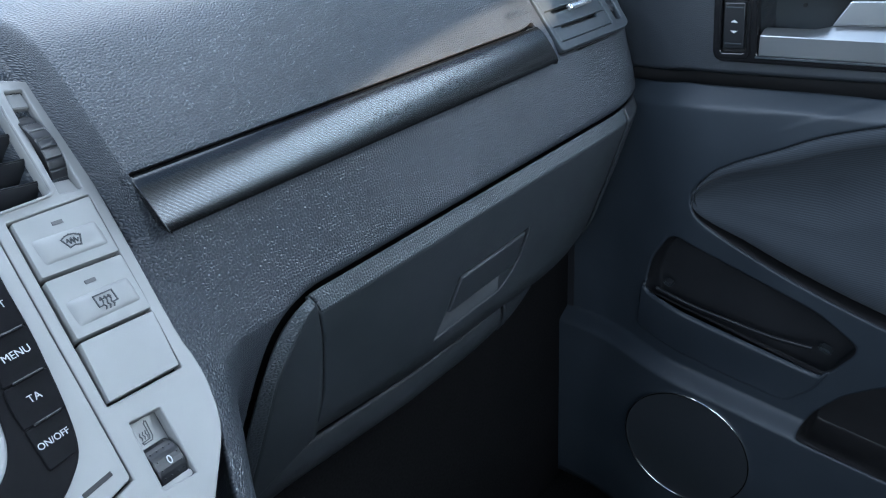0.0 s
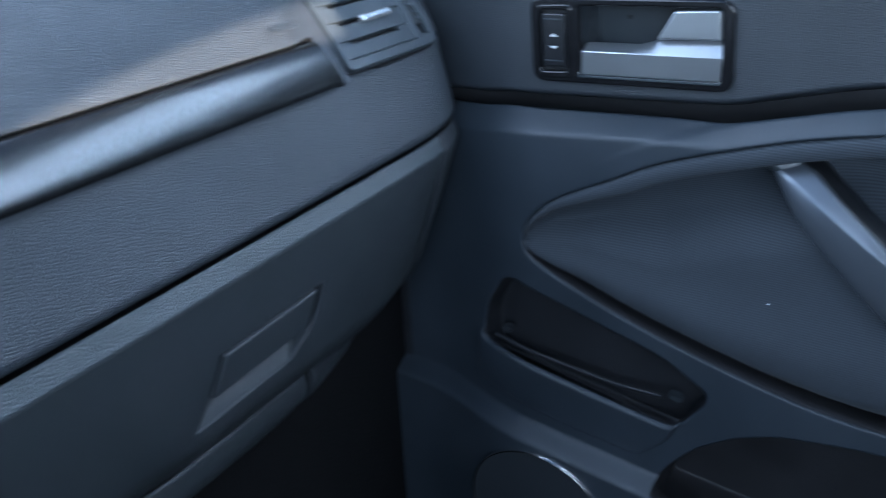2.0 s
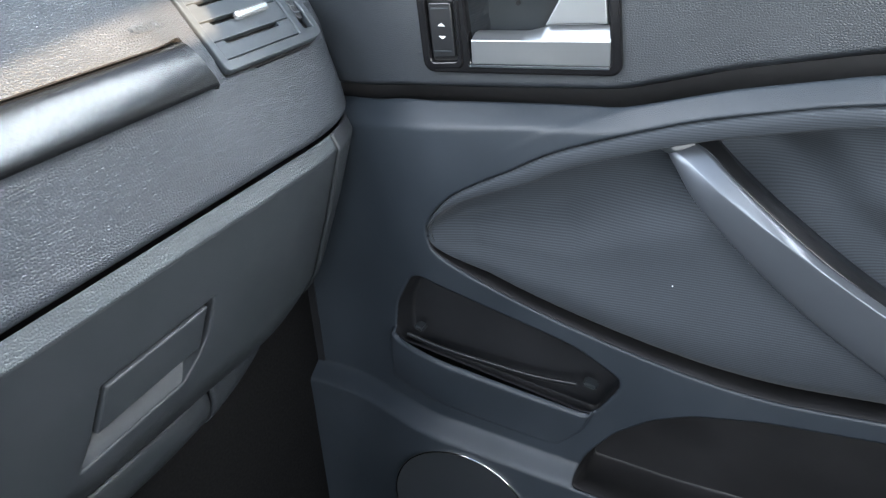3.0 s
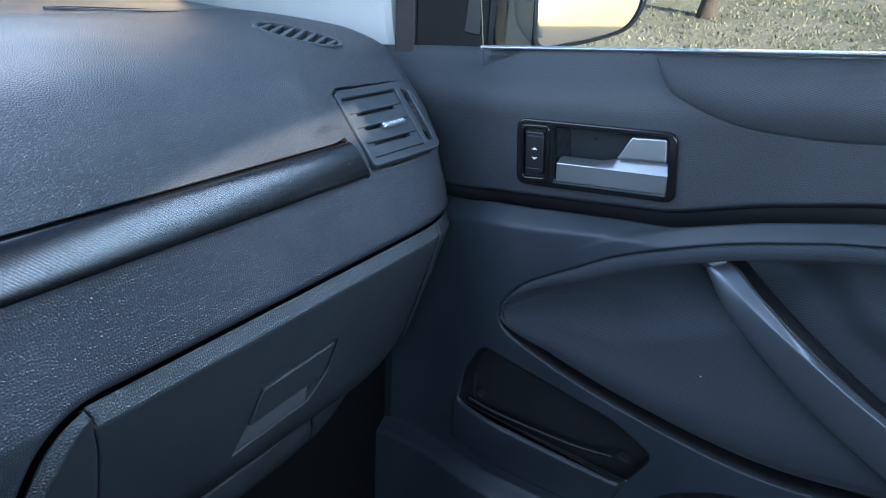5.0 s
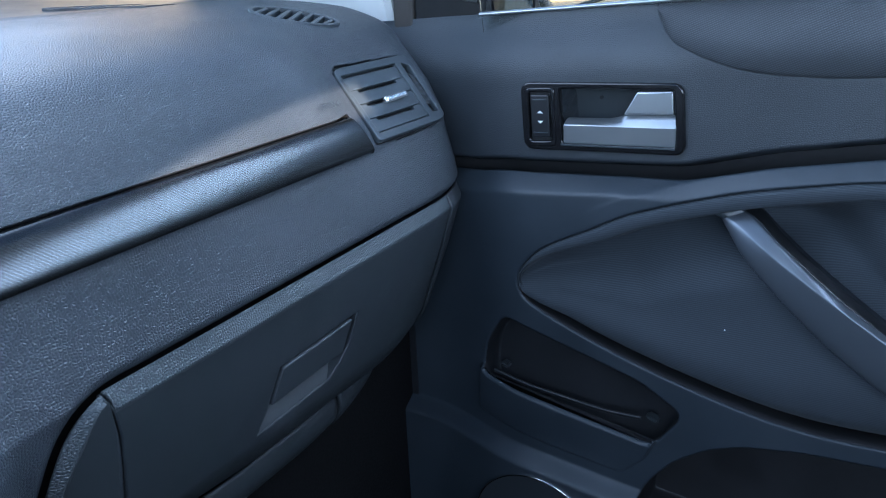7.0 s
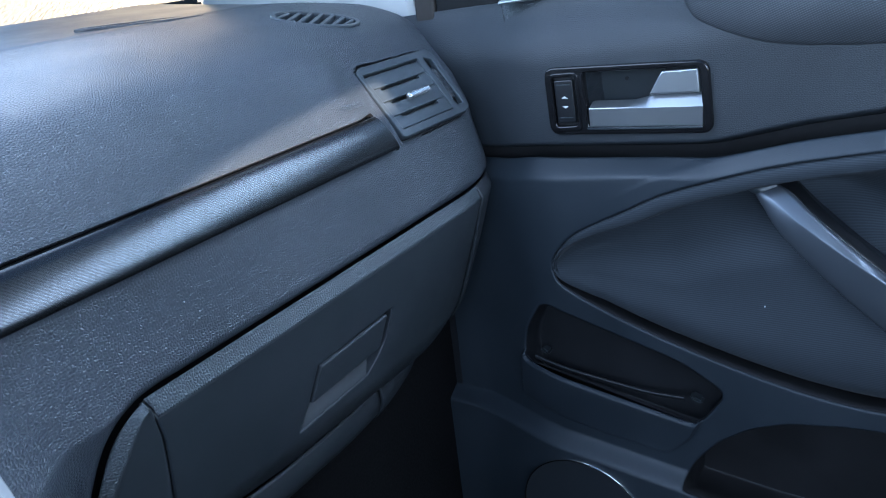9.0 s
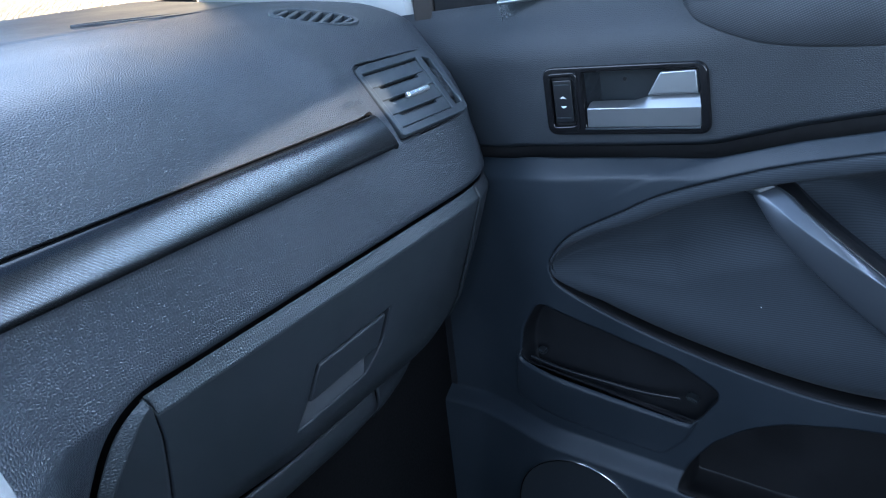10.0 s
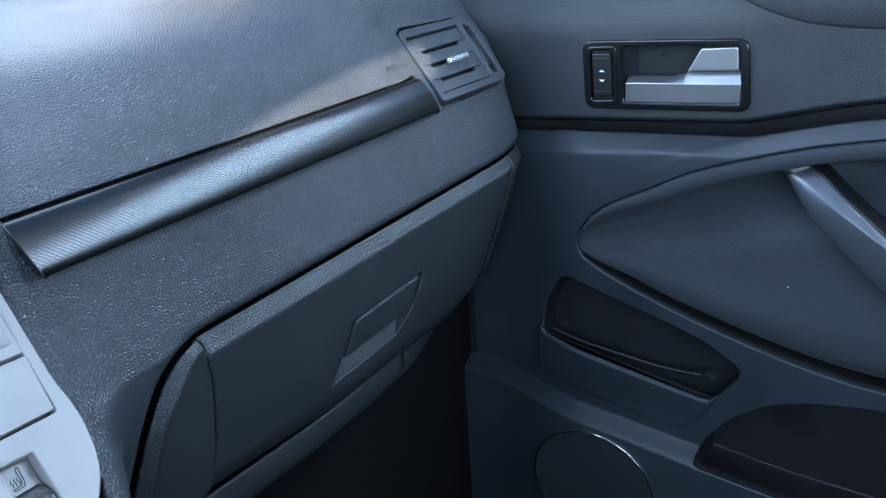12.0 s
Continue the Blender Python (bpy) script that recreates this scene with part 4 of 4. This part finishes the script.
def skin_x(Y, Z):
    """The door skin before its hollows: a flat chamfer under the ledge in front, rounded behind."""
    t = ledge(Y) - Z
    front = ease(0.50, 0.60, Y)
    u = 1 - t / (0.0150 + 0.005 * ease(0.56, 0.76, Y))
    chamfer = 0.021 * 0.5 * (u + np.sqrt(u * u + 0.02))
    bead = 0.012 * np.clip(1 - t / 0.019, 0, 1.2) ** 1.3
    return 0.7665 + 0.032 * ease(0.70, 0.86, Y) + np.where(u > -3, chamfer, 0) * front + bead * (1 - front) + 0.009 * ease(0.64, 0.45, Z)


def lower_x(Y, Z):
    X = skin_x(Y, Z)
    G = np.stack([Y, Z], -1)
    d = far(G, insert_poly)
    middle = np.interp(Y, itop[::-1, 0], (itop[::-1, 1] + ilow[::-1, 1]) / 2)
    # raised bead that runs along the insert's upper edge
    X = X - 0.0028 * ease(0.0235, 0.0165, d) * ease(0.66, 0.52, Y) * ease(middle - 0.01, middle + 0.02, Z)
    X = X + 0.0014 * ease(0.0022, 0.0, d)
    dl = far(G, LIP)
    X = X - 0.0065 * ease(0.0006, -0.002, dl) * ease(0.350, 0.415, Z) - 0.0016 * ease(0.0006, -0.002, dl)
    pl = pod_line(Y)
    X = X - 0.024 * ease(pl + 0.004, pl - 0.016, Z)
    X = X + 0.0015 * ease(0.0024, 0.0, np.abs(far(G, POCKET))) + 0.0030 * ease(0.0045, 0.0, np.abs(far(G, POCKET))) * ease(-0.002, -0.006, dl)
    X = X + 0.0015 * ease(0.0024, 0.0, np.abs(far(G, BIN)))
    return X


def grid(ys, zf, nz):
    """Rows along y, columns in height from zf(y)[0] to zf(y)[1]."""
    Y = np.repeat(ys[:, None], len(nz), 1)
    lo, hi = zf(ys)
    return Y, lo[:, None] + (hi - lo)[:, None] * nz[None]


ys = np.concatenate([np.linspace(-0.4, 0.18, 30), np.linspace(0.184, 0.87, 420), np.linspace(0.88, 1.05, 8)])
nz = np.concatenate([np.linspace(0, 0.12, 8), np.linspace(0.13, 1.0, 400)])
Y, Z = grid(ys, lambda y: (0 * y + 0.05, ledge(y) + 0.001), nz)
G, in_insert = snapped(np.stack([Y, Z], -1), insert_poly)
G, in_pocket = snapped(G, POCKET)
G, in_bin = snapped(G, BIN)
LX = np.concatenate([lower_x(G[..., 0], G[..., 1])[..., None], G], -1)
sheet("lower_panel", LX, DOORSKIN, door, "dark moulded lower door panel with pockets", 0.003, keep=~(in_pocket | in_bin | in_insert))
# pocket walls carry their shade as a darker colour than the door skin
tray("pocket_liner", POCKET, lower_x, 0.822, RECESS_SHADE, door, "inside of the map pocket, darkened for its shade", 0.035)
# black here paints the shade inside the bin
tray("bin_liner", BIN, lower_x, 0.842, DARK, door, "inside of the door bin, coloured black for its shade", 0.03)

# cloth insert
v = np.concatenate([np.linspace(0, 0.2, 30), np.linspace(0.21, 0.6, 30), np.linspace(0.605, 1, 90)])
XZ = ilow[:, None] * (1 - v[None, :, None]) + itop[:, None] * v[None, :, None]
tall = np.linalg.norm(itop - ilow, axis=1)[:, None]
slim = np.clip(tall / 0.2, 0, 1)
drop = (1 - v)[None] * tall
roll = 0.017 * slim
flush = skin_x(XZ[:, -1:, 0], XZ[:, -1:, 1]) - 0.001
main = 0.788 - 0.012 * np.exp(-((v - 0.2) / 0.16) ** 2)[None] * slim + 0.019 * np.clip(1 - v / 0.10, 0, 1)[None] ** 2 * slim
main = flush + 0.0015 + (main - flush) * np.clip(tall / 0.1, 0, 1)
w = ease(0, 1, np.clip((drop - roll) / (0.05 * slim + 0.001), 0, 1))
# a padded roll below the seam, then a hollow behind the handle
dip = 0.046 * slim * ease(0, 1, np.clip((drop - roll) / (0.013 * slim + 0.0005), 0, 1)) * (1 - ease(0, 1, np.clip((drop - roll - 0.012 * slim) / (0.085 * slim + 0.001), 0, 1)))
XI = flush * (1 - w) + main * w + dip - 0.0025 * np.sin(np.pi * np.clip(drop / (roll + 0.0005), 0, 1)) * slim
# the edge dives behind the panel all round
edge = np.minimum(drop, v[None] * tall)
XI = XI + 0.006 * (1 - np.clip(edge / 0.004, 0, 1)) ** 2
# a grip hollow behind the pull handle
gap = far(XZ, [(0.466, 0.7005), (0.425, 0.678), (0.385, 0.648), (0.311, 0.594), (0.24, 0.553), (0.12, 0.508), (0.12, 0.53), (0.24, 0.58), (0.311, 0.62), (0.37, 0.66), (0.40, 0.685)])
XI = XI + 0.034 * ease(0.045, -0.006, gap) * slim * ease(0.0, 0.03, drop - roll)
IN = np.stack([XI, XZ[..., 0], XZ[..., 1]], -1)
# black sheet that closes the gap under the belly, painting its band of shade
shelf = np.repeat(IN[:, :1], 3, 1)
shelf[..., 0] = skin_x(shelf[..., 1], shelf[..., 2]) * (1 - np.linspace(0, 1, 3)) + (shelf[..., 0] + 0.002) * np.linspace(0, 1, 3) + 0.0035
shelf[:, 1, 2] -= 0.006
sheet("insert_gap", shelf, DARK, door, "", 0.001)
sheet("cloth_insert", IN, CLOTH, door, "dark ribbed cloth door insert", 0.004)

# upper panel
BEZEL = [(0.7115, 0.8225), (0.5320, 0.8280), (0.5255, 0.7535), (0.7065, 0.7470)]
DISH = rounded([(0.667, 0.8175), (0.5395, 0.8215), (0.5345, 0.7605), (0.6605, 0.7555)], 0.004)


def upper_x(Y, Z):
    t = Z - ledge(Y) - 0.012
    X = 0.7775 + 0.032 * ease(0.70, 0.86, Y) + 0.022 * np.clip(1 - t / 0.010, 0, 1.2) ** 2
    s = sill(Y) - Z
    X = X + 0.028 * ease(0.075, 0.0, s) ** 1.5
    return X


yu = np.concatenate([np.linspace(-0.4, 0.48, 60), np.linspace(0.485, 0.73, 130), np.linspace(0.735, 1.05, 50)])
nu = np.linspace(0, 1, 110)
Y, Z = grid(yu, lambda y: (ledge(y) + 0.009, sill(y)), nu)
X = upper_x(Y, Z) + 0.052 * ease(0.001, -0.003, far(np.stack([Y, Z], -1), DISH))
sheet("upper_panel", np.stack([X, Y, Z], -1), DOORTOP, door, "", 0.003, uv=np.stack([Y, Z], -1))

# woven pad along the window
lowc = spline([(0.569, 0.8945), (0.556, 0.874), (0.536, 0.860), (0.478, 0.841), (0.404, 0.836), (0.347, 0.839), (0.25, 0.846), (0.1, 0.856), (-0.3, 0.88)], 90)
topc = np.stack([lowc[:, 0], sill(lowc[:, 0]) - 0.0025], -1)
v = np.linspace(0, 1, 24)
YZ = lowc[:, None] * (1 - v[None, :, None]) + topc[:, None] * v[None, :, None]
bulge = 0.0085 * np.sin(np.pi * np.clip(v, 0.0, 1)) ** 0.5
sheet("woven_pad", np.stack([upper_x(YZ[..., 0], YZ[..., 1]) + 0.001 - bulge[None], YZ[..., 0], YZ[..., 1]], -1), MESH, door, "dark woven pad under the window", 0.003)

# inner door handle
HM = plane_frame((0.7775, 0, 0), (0, -1, 0), (0, 0, 1))
DISHF = [(-y, z) for y, z in DISH]


def flip(points):
    return [(-y, z) for y, z in points]


bez = rounded(flip(BEZEL), 0.013, 7)
sw_hole = rounded(flip([(0.7015, 0.8120), (0.6750, 0.8135), (0.6715, 0.7590), (0.6980, 0.7570)]), 0.004)
dish_hole = rounded(flip([(0.6655, 0.8170), (0.5410, 0.8210), (0.5360, 0.7620), (0.6600, 0.7570)]), 0.004)
handle = plate("handle_bezel", [bez, sw_hole, dish_hole], HM, -0.006, 0.0048, GLOSS, door, "glossy black surround of the inner handle", 0.0018)
plate("handle_dish", [DISHF], HM, -0.054, -0.047, VENT, handle, "smooth dark dish behind the lever", 0.002)
plate("switch_well", [sw_hole], HM, -0.008, 0.0008, DARK, handle)
plate("switch_frame", [rounded(flip([(0.7055, 0.8165), (0.6705, 0.8185), (0.6665, 0.7530), (0.7020, 0.7510)]), 0.007, 6), sw_hole], HM, 0.002, 0.0062, GLOSS, handle, "raised glossy frame round the switch", 0.0014)
rocker = plate("window_switch", [rounded(flip([(0.6992, 0.8090), (0.6772, 0.8100), (0.6742, 0.7625), (0.6962, 0.7610)]), 0.0025)], HM, -0.001, 0.0056, SATIN, handle, "black window switch with two arrows", 0.0014)
for z, s in ((0.7905, 1), (0.7795, -1)):
    y = 0.6868 - (0.7905 - z) * 0.06
    plate("arrow", [flip([(y + 0.0038, z - 0.0013 * s), (y - 0.0038, z - 0.0013 * s), (y, z + 0.0015 * s)][:: s])], HM, 0.0055, 0.0058, WHITE, rocker, bevel=0.00005)
for z in (0.8040, 0.7672):
    y = 0.6880 - (0.804 - z) * 0.05
    plate("switch_rib", [flip([(y + 0.0085, z - 0.0006), (y - 0.0085, z), (y - 0.0085, z + 0.0012), (y + 0.0085, z + 0.0006)])], HM, 0.0052, 0.0063, VENT, rocker, bevel=0.0003)
LY = np.concatenate([[0.6590, 0.6585], np.linspace(0.658, 0.5375, 40), [0.5370, 0.5366]])
ring = []
for k, y in enumerate(LY):
    u = (0.659 - y) / 0.122
    base, front = 0.7570 + 0.0045 * u, 0.7785 + 0.0040 * u
    back = float(np.interp(y, [0.537, 0.590, 0.600, 0.612, 0.66], [0.7945, 0.7915, 0.7875, 0.7845, 0.7830]))
    e = 0.0012 if k in (0, len(LY) - 1) else 0.0
    ring.append([(0.788, y, base + e), (0.7735 + e, y, base + e), (0.7722 + e, y, base + 0.0012 + e), (0.7710 + e, y, front - 0.0008), (0.7716 + e, y, front - e), (0.7805, y, back - 0.0004 - e), (0.782, y, back - e), (0.790, y, back - e)])
lever = sheet("lever", np.array(ring), CHROME, handle, "satin chrome lever of the inner handle", closed=True)
lever.data.set_sharp_from_angle(angle=radians(28))
plate("lever_plate", [rounded(flip([(0.5930, 0.7925), (0.5795, 0.8170), (0.5425, 0.8195), (0.5400, 0.7955)]), 0.002)], HM, -0.014, 0.0035, CHROME, handle, "", 0.0016)
plate("bezel_lip", [flip([(0.6620, 0.7565), (0.5370, 0.7610), (0.5368, 0.7588), (0.6618, 0.7543)])], HM, 0.002, 0.0056, VENT, handle, bevel=0.0006)
bm = bmesh.new()
bmesh.ops.create_cone(bm, cap_ends=True, segments=12, radius1=0.0022, radius2=0.0018, depth=0.004, matrix=Matrix.Translation((0.8245, 0.633, 0.801)) @ Matrix.Rotation(radians(90), 4, "Y"))
part("screw_cap", bm, DARK, handle)

# pull handle
up = spline([(0.4660, 0.7005), (0.448, 0.6945), (0.425, 0.678), (0.385, 0.648), (0.311, 0.594), (0.24, 0.553), (0.12, 0.508)], 70)
dn = spline([(0.4885, 0.6915), (0.478, 0.679), (0.450, 0.645), (0.375, 0.579), (0.298, 0.526), (0.23, 0.486), (0.11, 0.44)], 70)
mid, half = (up + dn) / 2, (up - dn) / 2
wid = np.linalg.norm(half, axis=1)
acr = np.concatenate([np.zeros((70, 1)), half / wid[:, None]], 1)
t = np.linspace(0, 1, 70)
px = 0.797 - 0.036 * ease(-0.12, 0.62, t)
path = np.concatenate([px[:, None], mid], 1)
cap = np.sqrt(np.clip(1 - np.clip(1 - t / 0.025, 0, 1) ** 2, 0.05, 1))
# cross-section: a full lower face, a crisp ridge, then an upper facet that narrows along the handle
ridge = -0.45 + 1.30 * ease(-0.1, 0.75, t)
brow = np.maximum(ridge + 0.06, 0.76)
deep = 0.026 - 0.016 * ease(0.0, 0.45, t)


def handle_rings(cuts):
    """Rings of (place across, offset in x) pairs along the handle."""
    rows = []
    for k in range(70):
        sx = np.array(cuts(k))
        rows.append(path[k] + np.outer(sx[:, 0] * wid[k] * cap[k], acr[k]) + np.outer(sx[:, 1] * cap[k], (1, 0, 0)))
    return np.array(rows)


def front_cut(k):
    r, b = ridge[k], brow[k]
    low = [(-1 + (1 + r) * u, -0.008 - 0.008 * math.sqrt(1 - (1 - u) ** 2.2)) for u in np.linspace(0, 1, 28)]
    facet = [(r + (b - r) * u, -0.016 + 0.0055 * u**1.15) for u in np.linspace(0.06, 1, 14)]
    rim = [(b + 0.04, -0.006), (b + 0.03, 0.004)]
    return low + facet + rim + [(u, 0.010) for u in np.linspace(b, -0.9, 6)]


def rear_cut(k):
    b = brow[k]
    top = [(b + 0.05 + (0.95 - b) * u, -0.006 + (deep[k] + 0.006) * u**1.6) for u in np.linspace(0, 1, 12)]
    return [(b + 0.0, 0.006)] + top + [(u, 0.030) for u in np.linspace(0.9, -0.6, 5)]


pull = sheet("pull_handle", handle_rings(front_cut), PULL, door, "metallic grey-blue curved pull handle", closed=True)
sheet("pull_backing", handle_rings(rear_cut), SATIN, pull, "black rear half of the handle", closed=True)
# grey collar from which the handle grows
axis = np.concatenate([[0.0], mid[0] - mid[4]])
axis /= np.linalg.norm(axis)
base_ring = handle_rings(front_cut)[6]
low_end = base_ring.mean(0)
collar = [low_end + (base_ring - low_end) * f + axis * a + np.array([dx, 0, 0]) for f, a, dx in ((0.9, 0.001, 0.003), (0.98, 0.005, 0.002), (0.98, 0.014, 0.003), (0.85, 0.0175, 0.006), (0.1, 0.0185, 0.009))]
sheet("pull_collar", np.array(collar), VENT, pull, "dark grey collar at the handle's upper end", closed=True)

# speaker in the lower pod
KM = plane_frame((0.7520, 0.684, 0.229), (0, -1, 0), (0, 0, 1))
ring = plate("speaker_ring", [oval(0.0868, 0.0868, 72), oval(0.0846, 0.0846, 72)], KM, -0.004, 0.0030, BRIGHT, door, "thin chrome ring round the door speaker", 0.0010)
plate("speaker_grille", [oval(0.0846, 0.0846, 72)], KM, -0.006, 0.0012, HARD, ring, "dark speaker grille", 0.0005)

# springy divider inside the map pocket, held by two clips
rodp = np.concatenate([np.linspace(0.790, 0.792, 40)[:, None], spline([(0.757, 0.438), (0.715, 0.4275), (0.655, 0.4200), (0.605, 0.4155), (0.560, 0.4165)], 40)], 1)
rod = sheet("pocket_divider", tube(rodp, np.full(40, 0.0026), np.full(40, 0.0022), np.tile((0.0, 0.0, 1.0), (40, 1)), 12), SATIN, door, "thin black divider inside the map pocket", closed=True)
for y, z, w in ((0.743, 0.4475, 0.006), (0.546, 0.4190, 0.008)):
    RM = plane_frame((0.794, y, z), (0, -0.95, -0.3), (0, -0.3, 0.95))
    block("divider_clip", (-w, -0.003, -0.010), (w, 0.003, 0.006), HARD, rod, "", 0.0026, RM)
bm = bmesh.new()
bmesh.ops.create_icosphere(bm, subdivisions=1, radius=0.0008, matrix=Matrix.Translation((0.7795, 0.471, 0.5615)))
tagged(part("lint", bm, WHITE), "tiny white fleck of lint on the door cloth", "lint")

# window edge and the black corner panel
SEAL = np.array([[(0.8065 + 0.006 * math.cos(a), y, float(sill(y)) + 0.001 + 0.0025 * math.sin(a)) for a in np.linspace(0, 2 * math.pi, 10, endpoint=False)] for y in np.linspace(-0.38, 0.775, 40)])
sheet("window_seal", SEAL, CHROME, door, "bright strip along the window edge", closed=True)
CORN = plane_frame((0.842, 0, 0), (0, -1, 0), (0, 0, 1))
sail = plate("mirror_corner", [rounded(flip([(0.8833, 0.8667), (0.7843, 0.8667), (0.7822, 0.9595), (0.7781, 1.0832), (0.8833, 1.0832)]), 0.003)], CORN, -0.03, 0.004, RUBBER, door, "black triangular panel inside the mirror", 0.003)
plate("corner_inset", [rounded(flip([(0.8152, 0.9059), (0.7936, 0.9028), (0.7915, 0.9956), (0.8018, 0.9956), (0.8111, 0.9389)]), 0.003)], CORN, 0.002, 0.0065, SATIN, sail, bevel=0.001)
plate("seal_edge", [flip([(0.7833, 0.8719), (0.7750, 0.8719), (0.7688, 1.0832), (0.7771, 1.0832)])], CORN, -0.03, 0.007, GLOSS, sail, bevel=0.001)
plate("frame_seal", [rounded(flip([(0.9152, 0.8564), (0.8853, 0.8564), (0.8853, 1.0832), (0.9131, 1.0832)]), 0.004)], CORN, -0.02, 0.006, SEALCLOTH, door, "brown-grey cloth seal of the door frame", 0.004)
bm = bmesh.new()
box(bm, (0.8145, -0.36, 0.86), (0.8175, 0.775, 1.30))
for w in bm.verts:
    if w.co.z > 1.0:
        w.co.x -= 0.10
pane = part("window_pane", bm, GLASS, door, "clear side window glass")
pane.visible_shadow = False

# ---- pillar and windscreen ----
bm = bmesh.new()
prev = None
for k in range(11):
    # a leaning post from the dashboard end to the roof, bending back as it rises
    t = k / 10
    x, y0, y1 = 0.856 - 0.14 * t, 0.925 - 0.50 * t**3, 1.325 - 0.62 * t**1.6
    ringv = [bm.verts.new((x + dx, y, 0.86 + 0.46 * t)) for dx, y in ((0, y0 + 0.008), (0.006, y0), (0.035, y0), (0.035, y1), (0.0, y1))]
    if prev:
        for i in range(5):
            bm.faces.new((prev[i], prev[(i + 1) % 5], ringv[(i + 1) % 5], ringv[i]))
    else:
        bm.faces.new(ringv)
    prev = ringv
bm.faces.new(prev)
tagged(part("trim_pillar", bm, TRIM), "light grey windscreen pillar trim", kind="structure")
bm = bmesh.new()
box(bm, (0, 0, 0), (1, 1, 1))
for w in bm.verts:
    x, y, z = w.co
    w.co = (-0.775 - 0.035 * x + 0.12 * z, 0.91 + 0.22 * y - 0.52 * z, 0.86 + 0.46 * z)
tagged(part("trim_pillar_far", bm, TRIM), "light grey windscreen pillar trim", kind="structure")

# ---- door mirror ----
mirror = thing("door_mirror", "dark teal exterior door mirror", "car mirror")
MM = plane_frame((1.125, 0.755, 0.945), (0.806, -0.591, 0.0), (0, 0.0, 1))
outline = rounded([(-0.093, -0.073), (0.01, -0.058), (0.07, -0.042), (0.095, -0.012), (0.10, 0.03), (0.07, 0.07), (-0.07, 0.08), (-0.096, 0.05)], 0.025, 6)
housing = plate("housing", [[(x * 1.07, y * 1.09) for x, y in outline]], MM, -0.075, -0.001, PAINT, mirror, "", 0.012)
plate("mirror_rim", [[(x * 1.05, y * 1.06) for x, y in outline], [(x * 0.97, y * 0.965) for x, y in outline]], MM, -0.004, 0.008, SATIN, mirror, "black rim round the mirror glass", 0.002)
plate("mirror_pane", [[(x * 0.985, y * 0.98) for x, y in outline]], MM @ Matrix.Rotation(radians(-2), 4, "X"), 0.0, 0.003, MIRROR, mirror, "mirror glass reflecting the sky", 0.001)
block("mirror_arm", (0.86, 0.80, 0.84), (1.04, 0.86, 0.99), PAINT, mirror, "", 0.02)

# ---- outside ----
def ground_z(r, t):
    # rising gently beside the car; bank ahead made up for its warm reflection in the dashboard
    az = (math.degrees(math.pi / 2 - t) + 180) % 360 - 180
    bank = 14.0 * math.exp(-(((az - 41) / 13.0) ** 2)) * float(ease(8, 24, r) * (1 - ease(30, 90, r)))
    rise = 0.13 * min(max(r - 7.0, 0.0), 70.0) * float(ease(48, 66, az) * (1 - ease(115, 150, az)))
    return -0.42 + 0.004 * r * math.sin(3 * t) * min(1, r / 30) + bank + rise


a = np.linspace(0, 2 * np.pi, 200, endpoint=False)
radii = [0.0, 3, 6, 7, 8, 10, 12, 14, 16, 18, 20, 22, 24, 27, 30, 40, 50, 60, 75, 90, 200, 900]
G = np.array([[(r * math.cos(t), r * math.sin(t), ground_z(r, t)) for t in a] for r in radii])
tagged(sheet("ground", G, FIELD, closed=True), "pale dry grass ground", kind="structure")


def grass_tufts(n=9000):
    """Tufts of broad bent blades beside the car, thinner with distance."""
    rng = random.Random(7)
    verts, faces = [], []
    for _ in range(n):
        r, az = 5.0 + 34.0 * rng.random() ** 1.3, radians(rng.uniform(58, 104))
        t = math.pi / 2 - az
        cx, cy, cz = r * math.cos(t), r * math.sin(t), ground_z(r, t)
        size = rng.uniform(0.02, 0.06) * (0.5 + r / 16)
        for _ in range(7):
            d, lean = rng.uniform(0, 2 * math.pi), rng.uniform(0.5, 1.6)
            bx, by = cx + rng.gauss(0, size), cy + rng.gauss(0, size)
            w, h = size * rng.uniform(0.15, 0.35), size * rng.uniform(0.35, 0.9)
            k = len(verts)
            verts += [(bx - w * math.sin(d), by + w * math.cos(d), cz - 0.02), (bx + w * math.sin(d), by - w * math.cos(d), cz - 0.02), (bx + lean * h * math.cos(d), by + lean * h * math.sin(d), cz + h)]
            faces.append((k, k + 1, k + 2))
    return mesh_of("grass", verts, faces, False)


tagged(place("grass", grass_tufts(), GRASS), "pale green and straw-coloured rough grass", "grass", kind="stuff")
tree = thing("tree", "dark bare tree trunk on the grass", "tree")
tx, ty = 13.4, 2.75
base = ground_z(math.hypot(tx, ty), math.atan2(ty, tx))
tr = np.array([[(tx + 0.06 * math.sin(1.3 * k) + r * math.cos(t), ty + 0.05 * math.cos(0.9 * k) + r * math.sin(t), base - 0.1 + 0.3 * k) for t in np.linspace(0, 2 * np.pi, 12, endpoint=False)] for k, r in enumerate([0.19, 0.145, 0.13, 0.125, 0.12, 0.115, 0.11, 0.108, 0.105, 0.10, 0.095, 0.09, 0.085, 0.08])])
sheet("trunk", tr, BARK, tree, closed=True)
limb = spline([(tx, ty, base + 2.3), (tx - 0.1, ty - 0.4, base + 3.1), (tx - 0.2, ty - 1.0, base + 3.6), (tx - 0.2, ty - 1.6, base + 4.4)], 14)
sheet("limb", np.array([[p + w * np.array((math.cos(t), math.sin(t) * 0.6, math.sin(t) * 0.6)) for t in np.linspace(0, 2 * np.pi, 8, endpoint=False)] for p, w in zip(limb, np.linspace(0.08, 0.02, 14))]), BARK, tree, closed=True)
